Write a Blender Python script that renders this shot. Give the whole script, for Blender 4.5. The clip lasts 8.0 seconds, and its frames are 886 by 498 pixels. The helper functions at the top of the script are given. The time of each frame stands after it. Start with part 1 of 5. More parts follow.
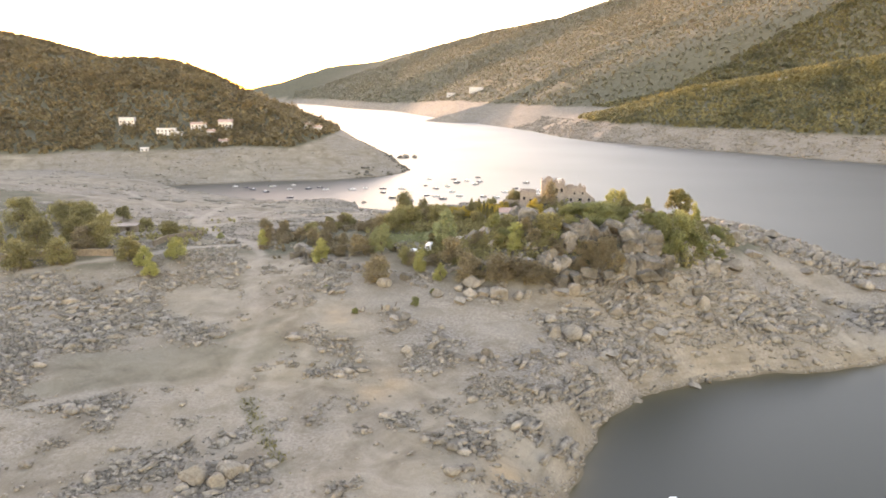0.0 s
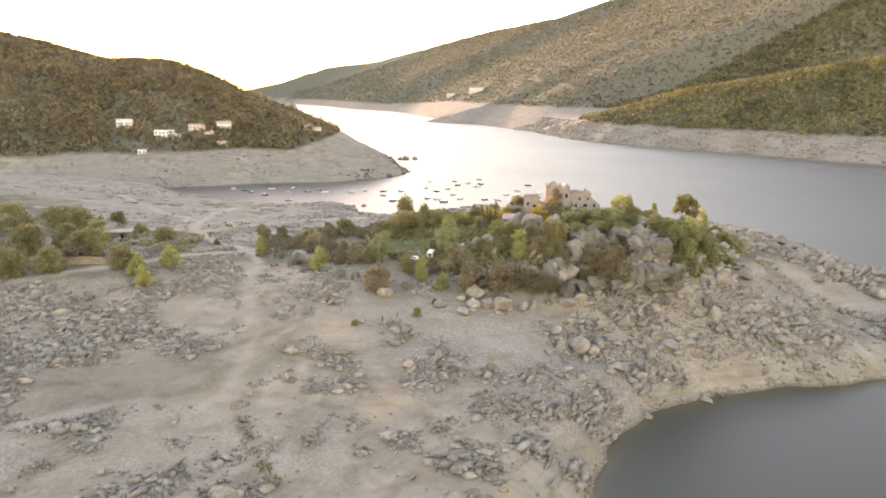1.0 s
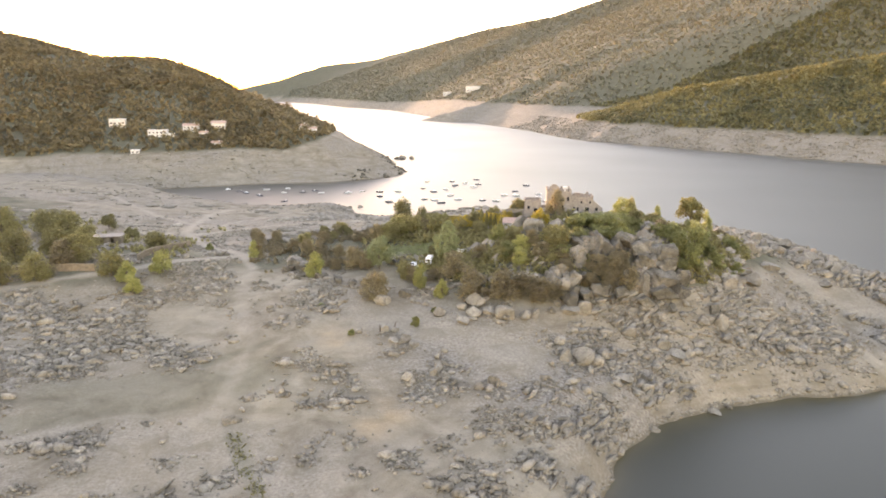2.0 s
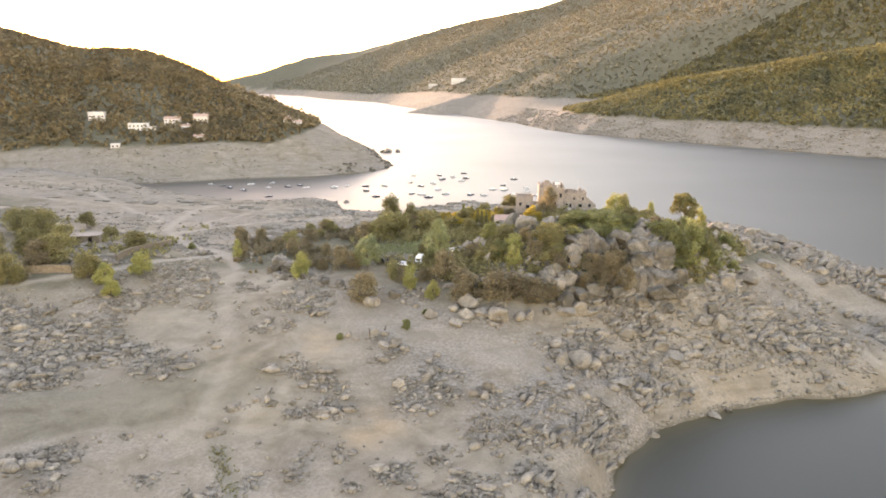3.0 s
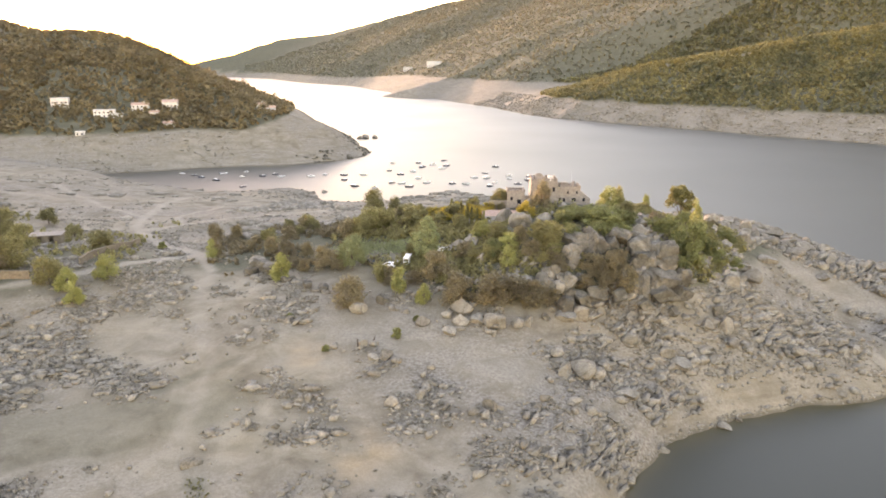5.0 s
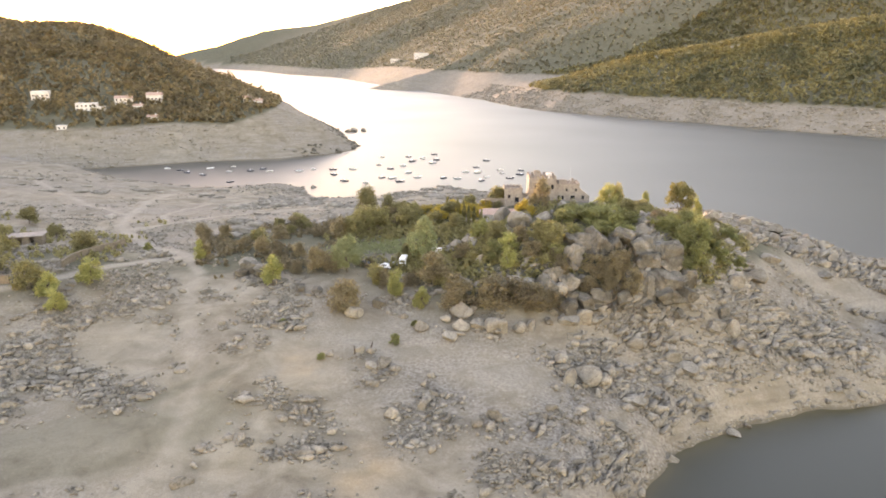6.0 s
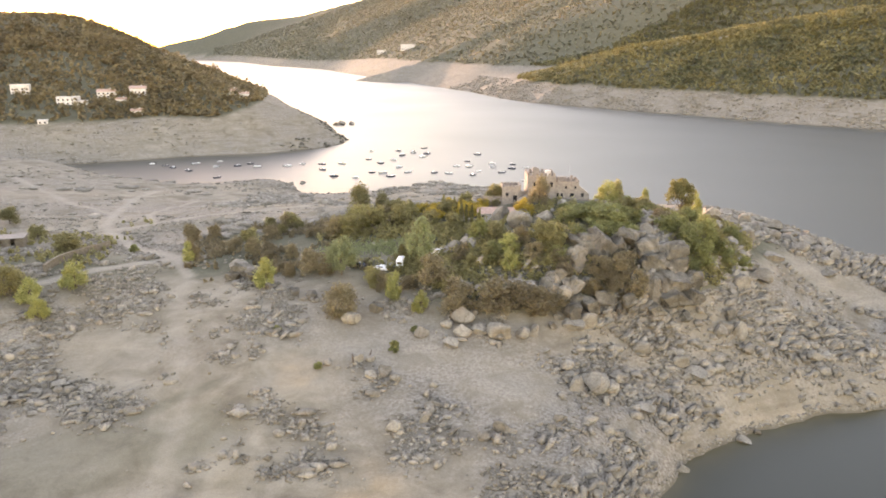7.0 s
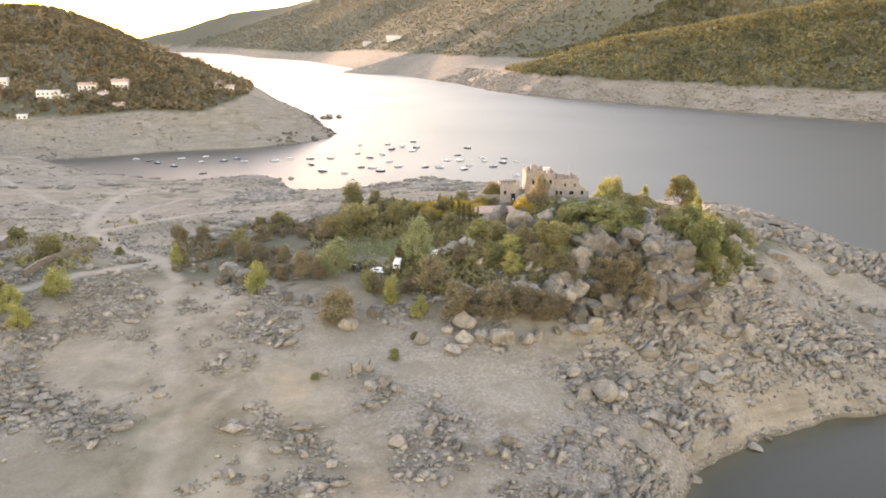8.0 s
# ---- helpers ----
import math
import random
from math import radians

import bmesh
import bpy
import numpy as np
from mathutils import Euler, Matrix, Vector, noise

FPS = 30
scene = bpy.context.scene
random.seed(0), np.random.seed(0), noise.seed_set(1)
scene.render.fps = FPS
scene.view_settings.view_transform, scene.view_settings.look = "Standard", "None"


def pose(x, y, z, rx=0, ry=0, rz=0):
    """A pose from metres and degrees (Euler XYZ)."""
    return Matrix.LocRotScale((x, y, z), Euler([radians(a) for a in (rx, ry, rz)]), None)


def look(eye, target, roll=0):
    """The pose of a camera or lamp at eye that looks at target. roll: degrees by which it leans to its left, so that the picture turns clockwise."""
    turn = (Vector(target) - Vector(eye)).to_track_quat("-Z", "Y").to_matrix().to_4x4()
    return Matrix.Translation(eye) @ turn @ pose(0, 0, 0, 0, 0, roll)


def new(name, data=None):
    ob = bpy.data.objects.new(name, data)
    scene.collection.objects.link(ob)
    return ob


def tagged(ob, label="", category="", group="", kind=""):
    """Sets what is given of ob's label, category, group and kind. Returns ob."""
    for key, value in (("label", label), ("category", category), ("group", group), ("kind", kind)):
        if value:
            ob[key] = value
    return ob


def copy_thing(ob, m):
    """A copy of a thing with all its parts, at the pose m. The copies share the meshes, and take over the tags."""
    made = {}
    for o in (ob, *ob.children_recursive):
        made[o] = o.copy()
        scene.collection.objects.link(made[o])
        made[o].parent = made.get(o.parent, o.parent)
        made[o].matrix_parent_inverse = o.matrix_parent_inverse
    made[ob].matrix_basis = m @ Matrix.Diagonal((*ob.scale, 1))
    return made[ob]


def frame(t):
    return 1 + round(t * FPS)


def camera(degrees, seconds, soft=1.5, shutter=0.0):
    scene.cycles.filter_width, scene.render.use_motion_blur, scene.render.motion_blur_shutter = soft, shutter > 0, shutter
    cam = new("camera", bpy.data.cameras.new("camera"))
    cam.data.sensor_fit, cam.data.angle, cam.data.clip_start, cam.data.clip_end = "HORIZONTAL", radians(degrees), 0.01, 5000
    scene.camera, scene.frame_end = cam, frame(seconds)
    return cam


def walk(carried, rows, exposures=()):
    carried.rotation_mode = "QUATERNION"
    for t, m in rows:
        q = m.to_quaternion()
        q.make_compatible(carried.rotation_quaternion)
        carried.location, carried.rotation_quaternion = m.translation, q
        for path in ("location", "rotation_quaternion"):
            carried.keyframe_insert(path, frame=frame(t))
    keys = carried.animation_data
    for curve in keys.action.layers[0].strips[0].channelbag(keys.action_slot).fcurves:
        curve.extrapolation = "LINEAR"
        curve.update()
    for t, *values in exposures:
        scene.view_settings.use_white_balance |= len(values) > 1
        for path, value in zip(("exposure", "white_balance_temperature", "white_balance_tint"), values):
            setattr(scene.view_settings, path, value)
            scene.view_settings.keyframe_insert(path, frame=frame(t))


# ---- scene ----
cam = camera(65.63, 8.0, soft=1.8)
PATH = [
    (0.0, look((0.00, -0.00, 81.00), (0.00, 194.82, 35.77), 0.15)),
    (0.5, look((-0.41, 3.46, 81.47), (-0.37, 198.29, 36.28), 0.16)),
    (1.0, look((-0.79, 6.91, 81.98), (-0.73, 201.75, 36.84), 0.14)),
    (1.5, look((-1.16, 10.29, 82.55), (-1.02, 205.13, 37.38), 0.14)),
    (3.0, look((-3.15, 20.57, 83.54), (2.12, 214.69, 35.70), 0.15)),
    (3.5, look((-4.05, 24.04, 83.92), (3.06, 217.83, 34.96), 0.18)),
    (4.0, look((-4.92, 27.47, 84.31), (3.91, 220.88, 34.16), 0.21)),
    (4.5, look((-5.88, 30.91, 84.70), (4.68, 223.94, 33.42), 0.20)),
    (6.0, look((-9.49, 41.56, 85.85), (6.50, 233.28, 31.21), 0.22)),
    (6.5, look((-10.73, 45.04, 86.28), (7.05, 236.29, 30.50), 0.22)),
    (7.0, look((-12.08, 48.51, 86.74), (7.60, 239.22, 29.80), 0.18)),
    (7.5, look((-13.37, 52.06, 87.11), (8.27, 242.22, 29.03), 0.19)),
    (8.0, look((-14.61, 55.61, 87.50), (8.88, 245.19, 28.29), 0.14)),
]
# seconds, stops, kelvin, tint
LIGHT_LEVEL = [(0.0, 3.88, 8150, 39), (8.0, 3.88, 8150, 39)]
walk(cam, PATH, LIGHT_LEVEL)

# ---- light ----
SUN_AZIMUTH, SUN_HEIGHT = radians(-23.5), radians(3.4)
world = bpy.data.worlds.new("sky")
scene.world = world
world.use_nodes = True
sky = world.node_tree.nodes.new("ShaderNodeTexSky")
sky.sky_type, sky.sun_disc = "NISHITA", False
sky.sun_elevation, sky.sun_rotation = SUN_HEIGHT, SUN_AZIMUTH
sky.altitude, sky.air_density, sky.dust_density, sky.ozone_density = 700, 1.0, 0.5, 1.0
world.node_tree.links.new(sky.outputs["Color"], world.node_tree.nodes["Background"].inputs["Color"])
world.node_tree.nodes["Background"].inputs["Strength"].default_value = 0.15
sun = new("sun", bpy.data.lights.new("sun", "SUN"))
sun.data.energy, sun.data.angle, sun.data.color = 0.85, radians(0.6), (1.0, 0.84, 0.62)
sun_way = Vector((math.sin(SUN_AZIMUTH) * math.cos(SUN_HEIGHT), math.cos(SUN_AZIMUTH) * math.cos(SUN_HEIGHT), math.sin(SUN_HEIGHT)))
sun.matrix_world = look(sun_way * 100, (0, 0, 0))

# ---- materials ----
def material(name, rough=0.9, spec=0.3):
    m = bpy.data.materials.new(name)
    m.use_nodes = True
    b = m.node_tree.nodes["Principled BSDF"]
    b.inputs["Roughness"].default_value = rough
    b.inputs["Specular IOR Level"].default_value = spec
    return m, m.node_tree.nodes, m.node_tree.links, b


def coords(nodes, kind="Position"):
    return nodes.new("ShaderNodeNewGeometry").outputs[kind]


def noise_tex(nodes, links, where, scale, detail=6, rough=0.6, warp=0.0):
    n = nodes.new("ShaderNodeTexNoise")
    n.inputs["Scale"].default_value, n.inputs["Detail"].default_value = scale, detail
    n.inputs["Roughness"].default_value, n.inputs["Distortion"].default_value = rough, warp
    links.new(where, n.inputs["Vector"])
    return n.outputs["Fac"]


def ramp(nodes, links, value, stops):
    r = nodes.new("ShaderNodeValToRGB")
    while len(r.color_ramp.elements) < len(stops):
        r.color_ramp.elements.new(0.5)
    for e, (at, colour) in zip(r.color_ramp.elements, stops):
        e.position = at
        e.color = (*colour, 1) if len(colour) == 3 else colour
    links.new(value, r.inputs["Fac"])
    return r.outputs["Color"]


def mix(nodes, links, factor, a, b, how="MIX"):
    n = nodes.new("ShaderNodeMix")
    n.data_type, n.blend_type = "RGBA", how
    for socket, value in ((n.inputs[0], factor), (n.inputs[6], a), (n.inputs[7], b)):
        if isinstance(value, (int, float)):
            socket.default_value = value
        elif isinstance(value, tuple):
            socket.default_value = (*value, 1)
        else:
            links.new(value, socket)
    return n.outputs[2]


def maths(nodes, links, how, a, b):
    n = nodes.new("ShaderNodeMath")
    n.operation = how
    for socket, value in zip(n.inputs, (a, b)):
        if isinstance(value, (int, float)):
            socket.default_value = value
        else:
            links.new(value, socket)
    return n.outputs[0]


def bump(nodes, links, b, height, distance, strength=1.0):
    n = nodes.new("ShaderNodeBump")
    n.inputs["Distance"].default_value, n.inputs["Strength"].default_value = distance, strength
    links.new(height, n.inputs["Height"])
    links.new(n.outputs["Normal"], b.inputs["Normal"])


def mottled(name, light, dark, scale, rough=0.9, relief=0.02, vary=0.0, spec=0.3, kind="Position", fine=9.0):
    """Two colours broken up at a coarse and a fine scale, with relief; vary: how far single objects differ in brightness."""
    m, nodes, links, b = material(name, rough, spec)
    where = coords(nodes, kind)
    coarse = noise_tex(nodes, links, where, scale, 5, 0.6, 0.4)
    grain = noise_tex(nodes, links, where, scale * fine, 4, 0.7)
    both = maths(nodes, links, "ADD", maths(nodes, links, "MULTIPLY", coarse, 0.6), maths(nodes, links, "MULTIPLY", grain, 0.4))
    colour = ramp(nodes, links, both, [(0.36, dark), (0.62, light)])
    if vary:
        info = nodes.new("ShaderNodeObjectInfo").outputs["Random"]
        isle = nodes.new("ShaderNodeNewGeometry").outputs["Random Per Island"]
        mixed = maths(nodes, links, "FRACT", maths(nodes, links, "ADD", info, isle), 0)
        shade = ramp(nodes, links, mixed, [(0.0, (1 - vary,) * 3), (1.0, (1 + vary * 0.6,) * 3)])
        colour = mix(nodes, links, 1.0, colour, shade, "MULTIPLY")
    links.new(colour, b.inputs["Base Color"])
    bump(nodes, links, b, both, relief)
    return m


def ground_material():
    m, nodes, links, b = material("dry_lake_bed", 0.95, 0.15)
    where = coords(nodes)
    zone = nodes.new("ShaderNodeSeparateColor")
    attribute = nodes.new("ShaderNodeAttribute")
    attribute.attribute_name = "zone"
    links.new(attribute.outputs["Color"], zone.inputs["Color"])
    track, plants, stones = zone.outputs
    broad = noise_tex(nodes, links, where, 0.018, 5, 0.6, 0.5)
    patch = noise_tex(nodes, links, where, 0.11, 6, 0.65, 0.6)
    grain = noise_tex(nodes, links, where, 1.3, 5, 0.7)
    sand = ramp(nodes, links, patch, [(0.3, (0.152, 0.127, 0.09)), (0.5, (0.235, 0.203, 0.15)), (0.72, (0.318, 0.282, 0.218))])
    ochre = mix(nodes, links, ramp(nodes, links, broad, [(0.5, (0, 0, 0)), (0.68, (0.3, 0.3, 0.3))]), sand, (0.30, 0.248, 0.17))
    ochre = mix(nodes, links, maths(nodes, links, "MULTIPLY", attribute.outputs["Alpha"], patch), ochre, (0.40, 0.27, 0.14))
    rubble = ramp(nodes, links, grain, [(0.36, (0.125, 0.107, 0.084)), (0.5, (0.228, 0.2, 0.16)), (0.66, (0.325, 0.294, 0.24))])
    broken = maths(nodes, links, "MULTIPLY", stones, ramp(nodes, links, patch, [(0.38, (0.15, 0.15, 0.15)), (0.54, (1, 1, 1))]))
    bed = mix(nodes, links, broken, ochre, rubble)
    earth = ramp(nodes, links, patch, [(0.34, (0.092, 0.088, 0.058)), (0.52, (0.118, 0.112, 0.075)), (0.68, (0.145, 0.136, 0.095))])
    bed = mix(nodes, links, plants, bed, earth)
    lie = nodes.new("ShaderNodeMapping")
    lie.inputs["Scale"].default_value = (0.03, 0.03, 0.7)
    links.new(where, lie.inputs["Vector"])
    lines = ramp(nodes, links, noise_tex(nodes, links, lie.outputs["Vector"], 1.0, 5, 0.7), [(0.35, (0.84, 0.83, 0.82)), (0.5, (1, 1, 1)), (0.65, (1.08, 1.07, 1.06))])
    bed = mix(nodes, links, maths(nodes, links, "SUBTRACT", 1.0, plants), bed, mix(nodes, links, 1.0, bed, lines, "MULTIPLY"))
    way = ramp(nodes, links, grain, [(0.3, (0.29, 0.255, 0.20)), (0.7, (0.36, 0.322, 0.258))])
    bed = mix(nodes, links, track, bed, way)
    tall = nodes.new("ShaderNodeSeparateXYZ")
    links.new(where, tall.inputs[0])
    shore = maths(nodes, links, "ADD", tall.outputs["Z"], maths(nodes, links, "MULTIPLY", grain, 1.4))
    damp = ramp(nodes, links, maths(nodes, links, "MULTIPLY", shore, 0.4), [(0.42, (0.85, 0.85, 0.85)), (0.62, (0, 0, 0))])
    bed = mix(nodes, links, damp, bed, (0.13, 0.112, 0.08))
    speck = ramp(nodes, links, noise_tex(nodes, links, where, 4.0, 3, 0.7), [(0.35, (0.88, 0.88, 0.88)), (0.65, (1.07, 1.07, 1.07))])
    links.new(mix(nodes, links, 1.0, bed, speck, "MULTIPLY"), b.inputs["Base Color"])
    bump(nodes, links, b, grain, 0.35, 0.55)
    return m


def water_material():
    m, nodes, links, b = material("lake_water", 0.3, 0.5)
    shoal = nodes.new("ShaderNodeAttribute")
    shoal.attribute_name = "shallow"
    links.new(mix(nodes, links, shoal.outputs["Fac"], (0.034, 0.036, 0.024), (0.10, 0.082, 0.042)), b.inputs["Base Color"])
    b.inputs["IOR"].default_value = 1.33
    where = coords(nodes)
    gust = noise_tex(nodes, links, where, 0.004, 2, 0.5)
    links.new(maths(nodes, links, "ADD", maths(nodes, links, "MULTIPLY", gust, 0.14), 0.31), b.inputs["Roughness"])
    return m


def leaf_material(name, light, dark, glow=0.45, patch_size=0.45, spread_of=(0.2, 0.75)):
    """Leaves that let some light through, varied from clump to clump and plant to plant."""
    m, nodes, links, b = material(name, 0.7, 0.25)
    where = coords(nodes)
    isle = nodes.new("ShaderNodeNewGeometry").outputs["Random Per Island"]
    info = nodes.new("ShaderNodeObjectInfo").outputs["Random"]
    patch = noise_tex(nodes, links, where, patch_size, 4, 0.6)
    single = 0.45 if patch_size > 0.1 else 0.15
    value = maths(nodes, links, "ADD", maths(nodes, links, "MULTIPLY", isle, single), maths(nodes, links, "MULTIPLY", patch, 1 - single))
    colour = ramp(nodes, links, value, [(spread_of[0], dark), (spread_of[1], light)])
    tone = ramp(nodes, links, info, [(0.0, (0.8, 0.78, 0.75)), (1.0, (1.15, 1.12, 1.0))])
    colour = mix(nodes, links, 1.0, colour, tone, "MULTIPLY")
    links.new(colour, b.inputs["Base Color"])
    through_leaf = nodes.new("ShaderNodeBsdfTranslucent")
    links.new(colour, through_leaf.inputs["Color"])
    blend = nodes.new("ShaderNodeMixShader")
    blend.inputs[0].default_value = glow
    links.new(b.outputs[0], blend.inputs[1])
    links.new(through_leaf.outputs[0], blend.inputs[2])
    links.new(blend.outputs[0], nodes["Material Output"].inputs["Surface"])
    return m


def granite_material(name, stain, pale=1.0):
    """Granite; stain: how dark its lichen blotches are, deepened on the crag for shade; pale: how light the stone is.
    """
    m, nodes, links, b = material(name, 0.9, 0.2)
    where = coords(nodes)
    patch = noise_tex(nodes, links, where, 0.35, 5, 0.65, 0.6)
    grain = noise_tex(nodes, links, where, 2.6, 5, 0.75)
    both = maths(nodes, links, "ADD", maths(nodes, links, "MULTIPLY", patch, 0.5), maths(nodes, links, "MULTIPLY", grain, 0.5))
    colour = ramp(nodes, links, both, [(at, tuple(c * pale for c in colour)) for at, colour in ((0.34, (0.15, 0.131, 0.105)), (0.48, (0.265, 0.24, 0.196)), (0.64, (0.385, 0.354, 0.296)))])
    isle = nodes.new("ShaderNodeNewGeometry").outputs["Random Per Island"]
    info = nodes.new("ShaderNodeObjectInfo").outputs["Random"]
    tone = ramp(nodes, links, maths(nodes, links, "FRACT", maths(nodes, links, "ADD", info, isle), 0), [(0.0, (0.76, 0.75, 0.74)), (0.6, (0.97, 0.96, 0.94)), (1.0, (1.1, 1.08, 1.05))])
    cells = nodes.new("ShaderNodeTexVoronoi")
    cells.feature = "DISTANCE_TO_EDGE"
    cells.inputs["Scale"].default_value = 0.22
    tilt = nodes.new("ShaderNodeMapping")
    tilt.inputs["Rotation"].default_value, tilt.inputs["Scale"].default_value = (0.5, 0.3, 0.6), (1.0, 1.0, 0.55)
    bend = nodes.new("ShaderNodeTexNoise")
    bend.inputs["Scale"].default_value, bend.inputs["Detail"].default_value = 0.5, 4
    links.new(where, bend.inputs["Vector"])
    links.new(mix(nodes, links, 0.75, where, bend.outputs["Color"], "LINEAR_LIGHT"), tilt.inputs["Vector"])
    links.new(tilt.outputs["Vector"], cells.inputs["Vector"])
    crack = ramp(nodes, links, cells.outputs["Distance"], [(0.0, (0.72, 0.70, 0.67)), (0.03, (1, 1, 1))])
    colour = mix(nodes, links, 1.0, mix(nodes, links, 1.0, colour, tone, "MULTIPLY"), crack, "MULTIPLY")
    lichen = ramp(nodes, links, noise_tex(nodes, links, where, 0.16, 6, 0.7, 0.8), [(0.38, (1, 1, 1)), (0.56, (1 - stain, 1 - stain, 1 - stain * 1.05))])
    colour = mix(nodes, links, 1.0, colour, lichen, "MULTIPLY")
    links.new(colour, b.inputs["Base Color"])
    bump(nodes, links, b, maths(nodes, links, "ADD", both, maths(nodes, links, "MULTIPLY", crack, 0.5)), 0.35, 0.9)
    return m


GROUND = ground_material()
WATER = water_material()
GRANITE = granite_material("granite", 0.22)
HEAP_ROCK = granite_material("heaped_granite", 0.3, 0.95)
# Darker stone and heavier lichen put the backlit crag's shade into the colour.
CRAG_ROCK = granite_material("lichened_shaded_granite", 0.5, 0.76)
MASONRY = mottled("castle_stone", (0.33, 0.285, 0.24), (0.18, 0.152, 0.126), 1.2, 0.9, 0.04, 0.1)
PLASTER = mottled("white_plaster", (0.70, 0.66, 0.60), (0.50, 0.46, 0.41), 0.4, 0.85, 0.01, 0.06)
PALE_CLAY = mottled("faded_clay_tiles", (0.52, 0.36, 0.28), (0.34, 0.22, 0.165), 1.5, 0.9, 0.03)
DEAD_WOOD = mottled("dead_wood", (0.12, 0.095, 0.075), (0.05, 0.04, 0.032), 3.0, 0.95, 0.03)
DRY_WALL = mottled("dry_stone", (0.25, 0.20, 0.14), (0.12, 0.096, 0.066), 1.4, 0.92, 0.06, 0.1)
BARK = mottled("bark", (0.20, 0.155, 0.115), (0.08, 0.06, 0.045), 3.0, 0.95, 0.03)
DARK_OPENING = mottled("dark_glass", (0.03, 0.03, 0.032), (0.015, 0.015, 0.017), 2.0, 0.15, 0.0, spec=0.5)
GELCOAT = mottled("white_gelcoat", (0.80, 0.79, 0.76), (0.68, 0.67, 0.64), 0.8, 0.3, 0.0, 0.1, 0.5)
NAVY = mottled("dark_hull_paint", (0.06, 0.07, 0.10), (0.03, 0.035, 0.05), 0.8, 0.3, 0.0, 0.2, 0.5)
CAR_WHITE = mottled("white_car_paint", (0.82, 0.82, 0.81), (0.74, 0.74, 0.73), 0.6, 0.25, 0.0, 0.0, 0.5)
CAR_DARK = mottled("dark_car_paint", (0.04, 0.045, 0.05), (0.025, 0.028, 0.03), 0.6, 0.25, 0.0, 0.0, 0.5)
RUBBER = mottled("rubber", (0.03, 0.03, 0.03), (0.018, 0.018, 0.018), 4.0, 0.9, 0.005)
STEEL = mottled("grey_metal", (0.42, 0.42, 0.42), (0.28, 0.28, 0.28), 3.0, 0.4, 0.0)
LEAF_OLIVE = leaf_material("olive_leaves", (0.33, 0.305, 0.15), (0.17, 0.155, 0.075))
LEAF_GREEN = leaf_material("green_leaves", (0.28, 0.29, 0.13), (0.13, 0.14, 0.06))
LEAF_LIME = leaf_material("yellow_green_leaves", (0.42, 0.42, 0.17), (0.23, 0.235, 0.09), 0.42)
# Yellow foliage, its gold strengthened to carry the low sunlight by the castle.
LEAF_YELLOW = leaf_material("sun_golden_leaves", (0.54, 0.42, 0.09), (0.30, 0.235, 0.06), 0.5)
LEAF_BROWN = leaf_material("dry_brown_leaves", (0.31, 0.262, 0.168), (0.17, 0.142, 0.092))
LEAF_PALE = leaf_material("pale_green_leaves", (0.35, 0.385, 0.21), (0.21, 0.23, 0.125), 0.45)
LEAF_PINE = leaf_material("pine_needles", (0.26, 0.235, 0.10), (0.125, 0.12, 0.055), 0.45)
# Brown leaf colour, warmed and lightened to stand for the sun's glare.
LEAF_HEADLAND = leaf_material("glare_warmed_headland_leaves", (0.30, 0.238, 0.135), (0.17, 0.14, 0.085), 0.4, 0.04, (0.35, 0.65))
LEAF_SPUR = leaf_material("spur_wood_leaves", (0.31, 0.27, 0.125), (0.14, 0.145, 0.085), 0.35, 0.018, (0.36, 0.64))
# Gold in the leaf colour stands for low sun along the spur's crest.
LEAF_CREST = leaf_material("sun_gilded_crest_leaves", (0.33, 0.28, 0.105), (0.17, 0.155, 0.07), 0.45, 0.1)
# Leaves paled and kept low in contrast to stand for distance haze.
LEAF_FAR = leaf_material("hazed_hill_leaves", (0.27, 0.252, 0.18), (0.215, 0.205, 0.148), 0.3, 0.006)

# ---- the lie of the land ----
FULL = 26.0  # the reservoir's high-water mark above the present water
SHORE_CASTLE = [(26, 125), (31, 140), (43, 160), (53, 170), (63, 177), (82, 184), (98, 188), (117, 191), (135, 196), (165, 205), (198, 225), (214, 258), (196, 300),
                (172, 355), (130, 415), (60, 468), (43, 473), (22, 484), (3, 470), (-27, 460), (-50, 461), (-64, 484), (-61, 496), (-79, 509), (-99, 502),
                (-126, 496), (-149, 505), (-171, 511), (-191, 529), (-222, 555), (-254, 569), (-330, 640), (-1500, 700), (-1500, -900), (-120, -900), (-40, -300),
                (0, 20), (18, 95)]
SHORE_WEST = [(-4600, 200), (-420, 500), (-310, 562), (-251, 581), (-199, 601), (-163, 616), (-98, 626), (-62, 648), (-40, 676), (-34, 712), (-50, 780), (-85, 928),
              (-134, 1090), (-190, 1270), (-420, 1750), (-760, 2400), (-1250, 3300), (-1500, 4200), (-4600, 4200)]
SHORE_EAST = [(700, 560), (545, 732), (479, 805), (405, 905), (350, 975), (290, 1060), (238, 1125), (203, 1235), (180, 1400), (129, 1557), (90, 1700), (79, 1750),
              (39, 1745), (-53, 1835), (20, 1900), (-194, 2721), (-410, 3060), (-640, 3690), (-900, 4130), (-1250, 4260), (-1700, 4250), (-4600, 4300), (-4600, 6500), (6500, 6500), (6500, -3000), (2500, -3000), (1100, 200)]
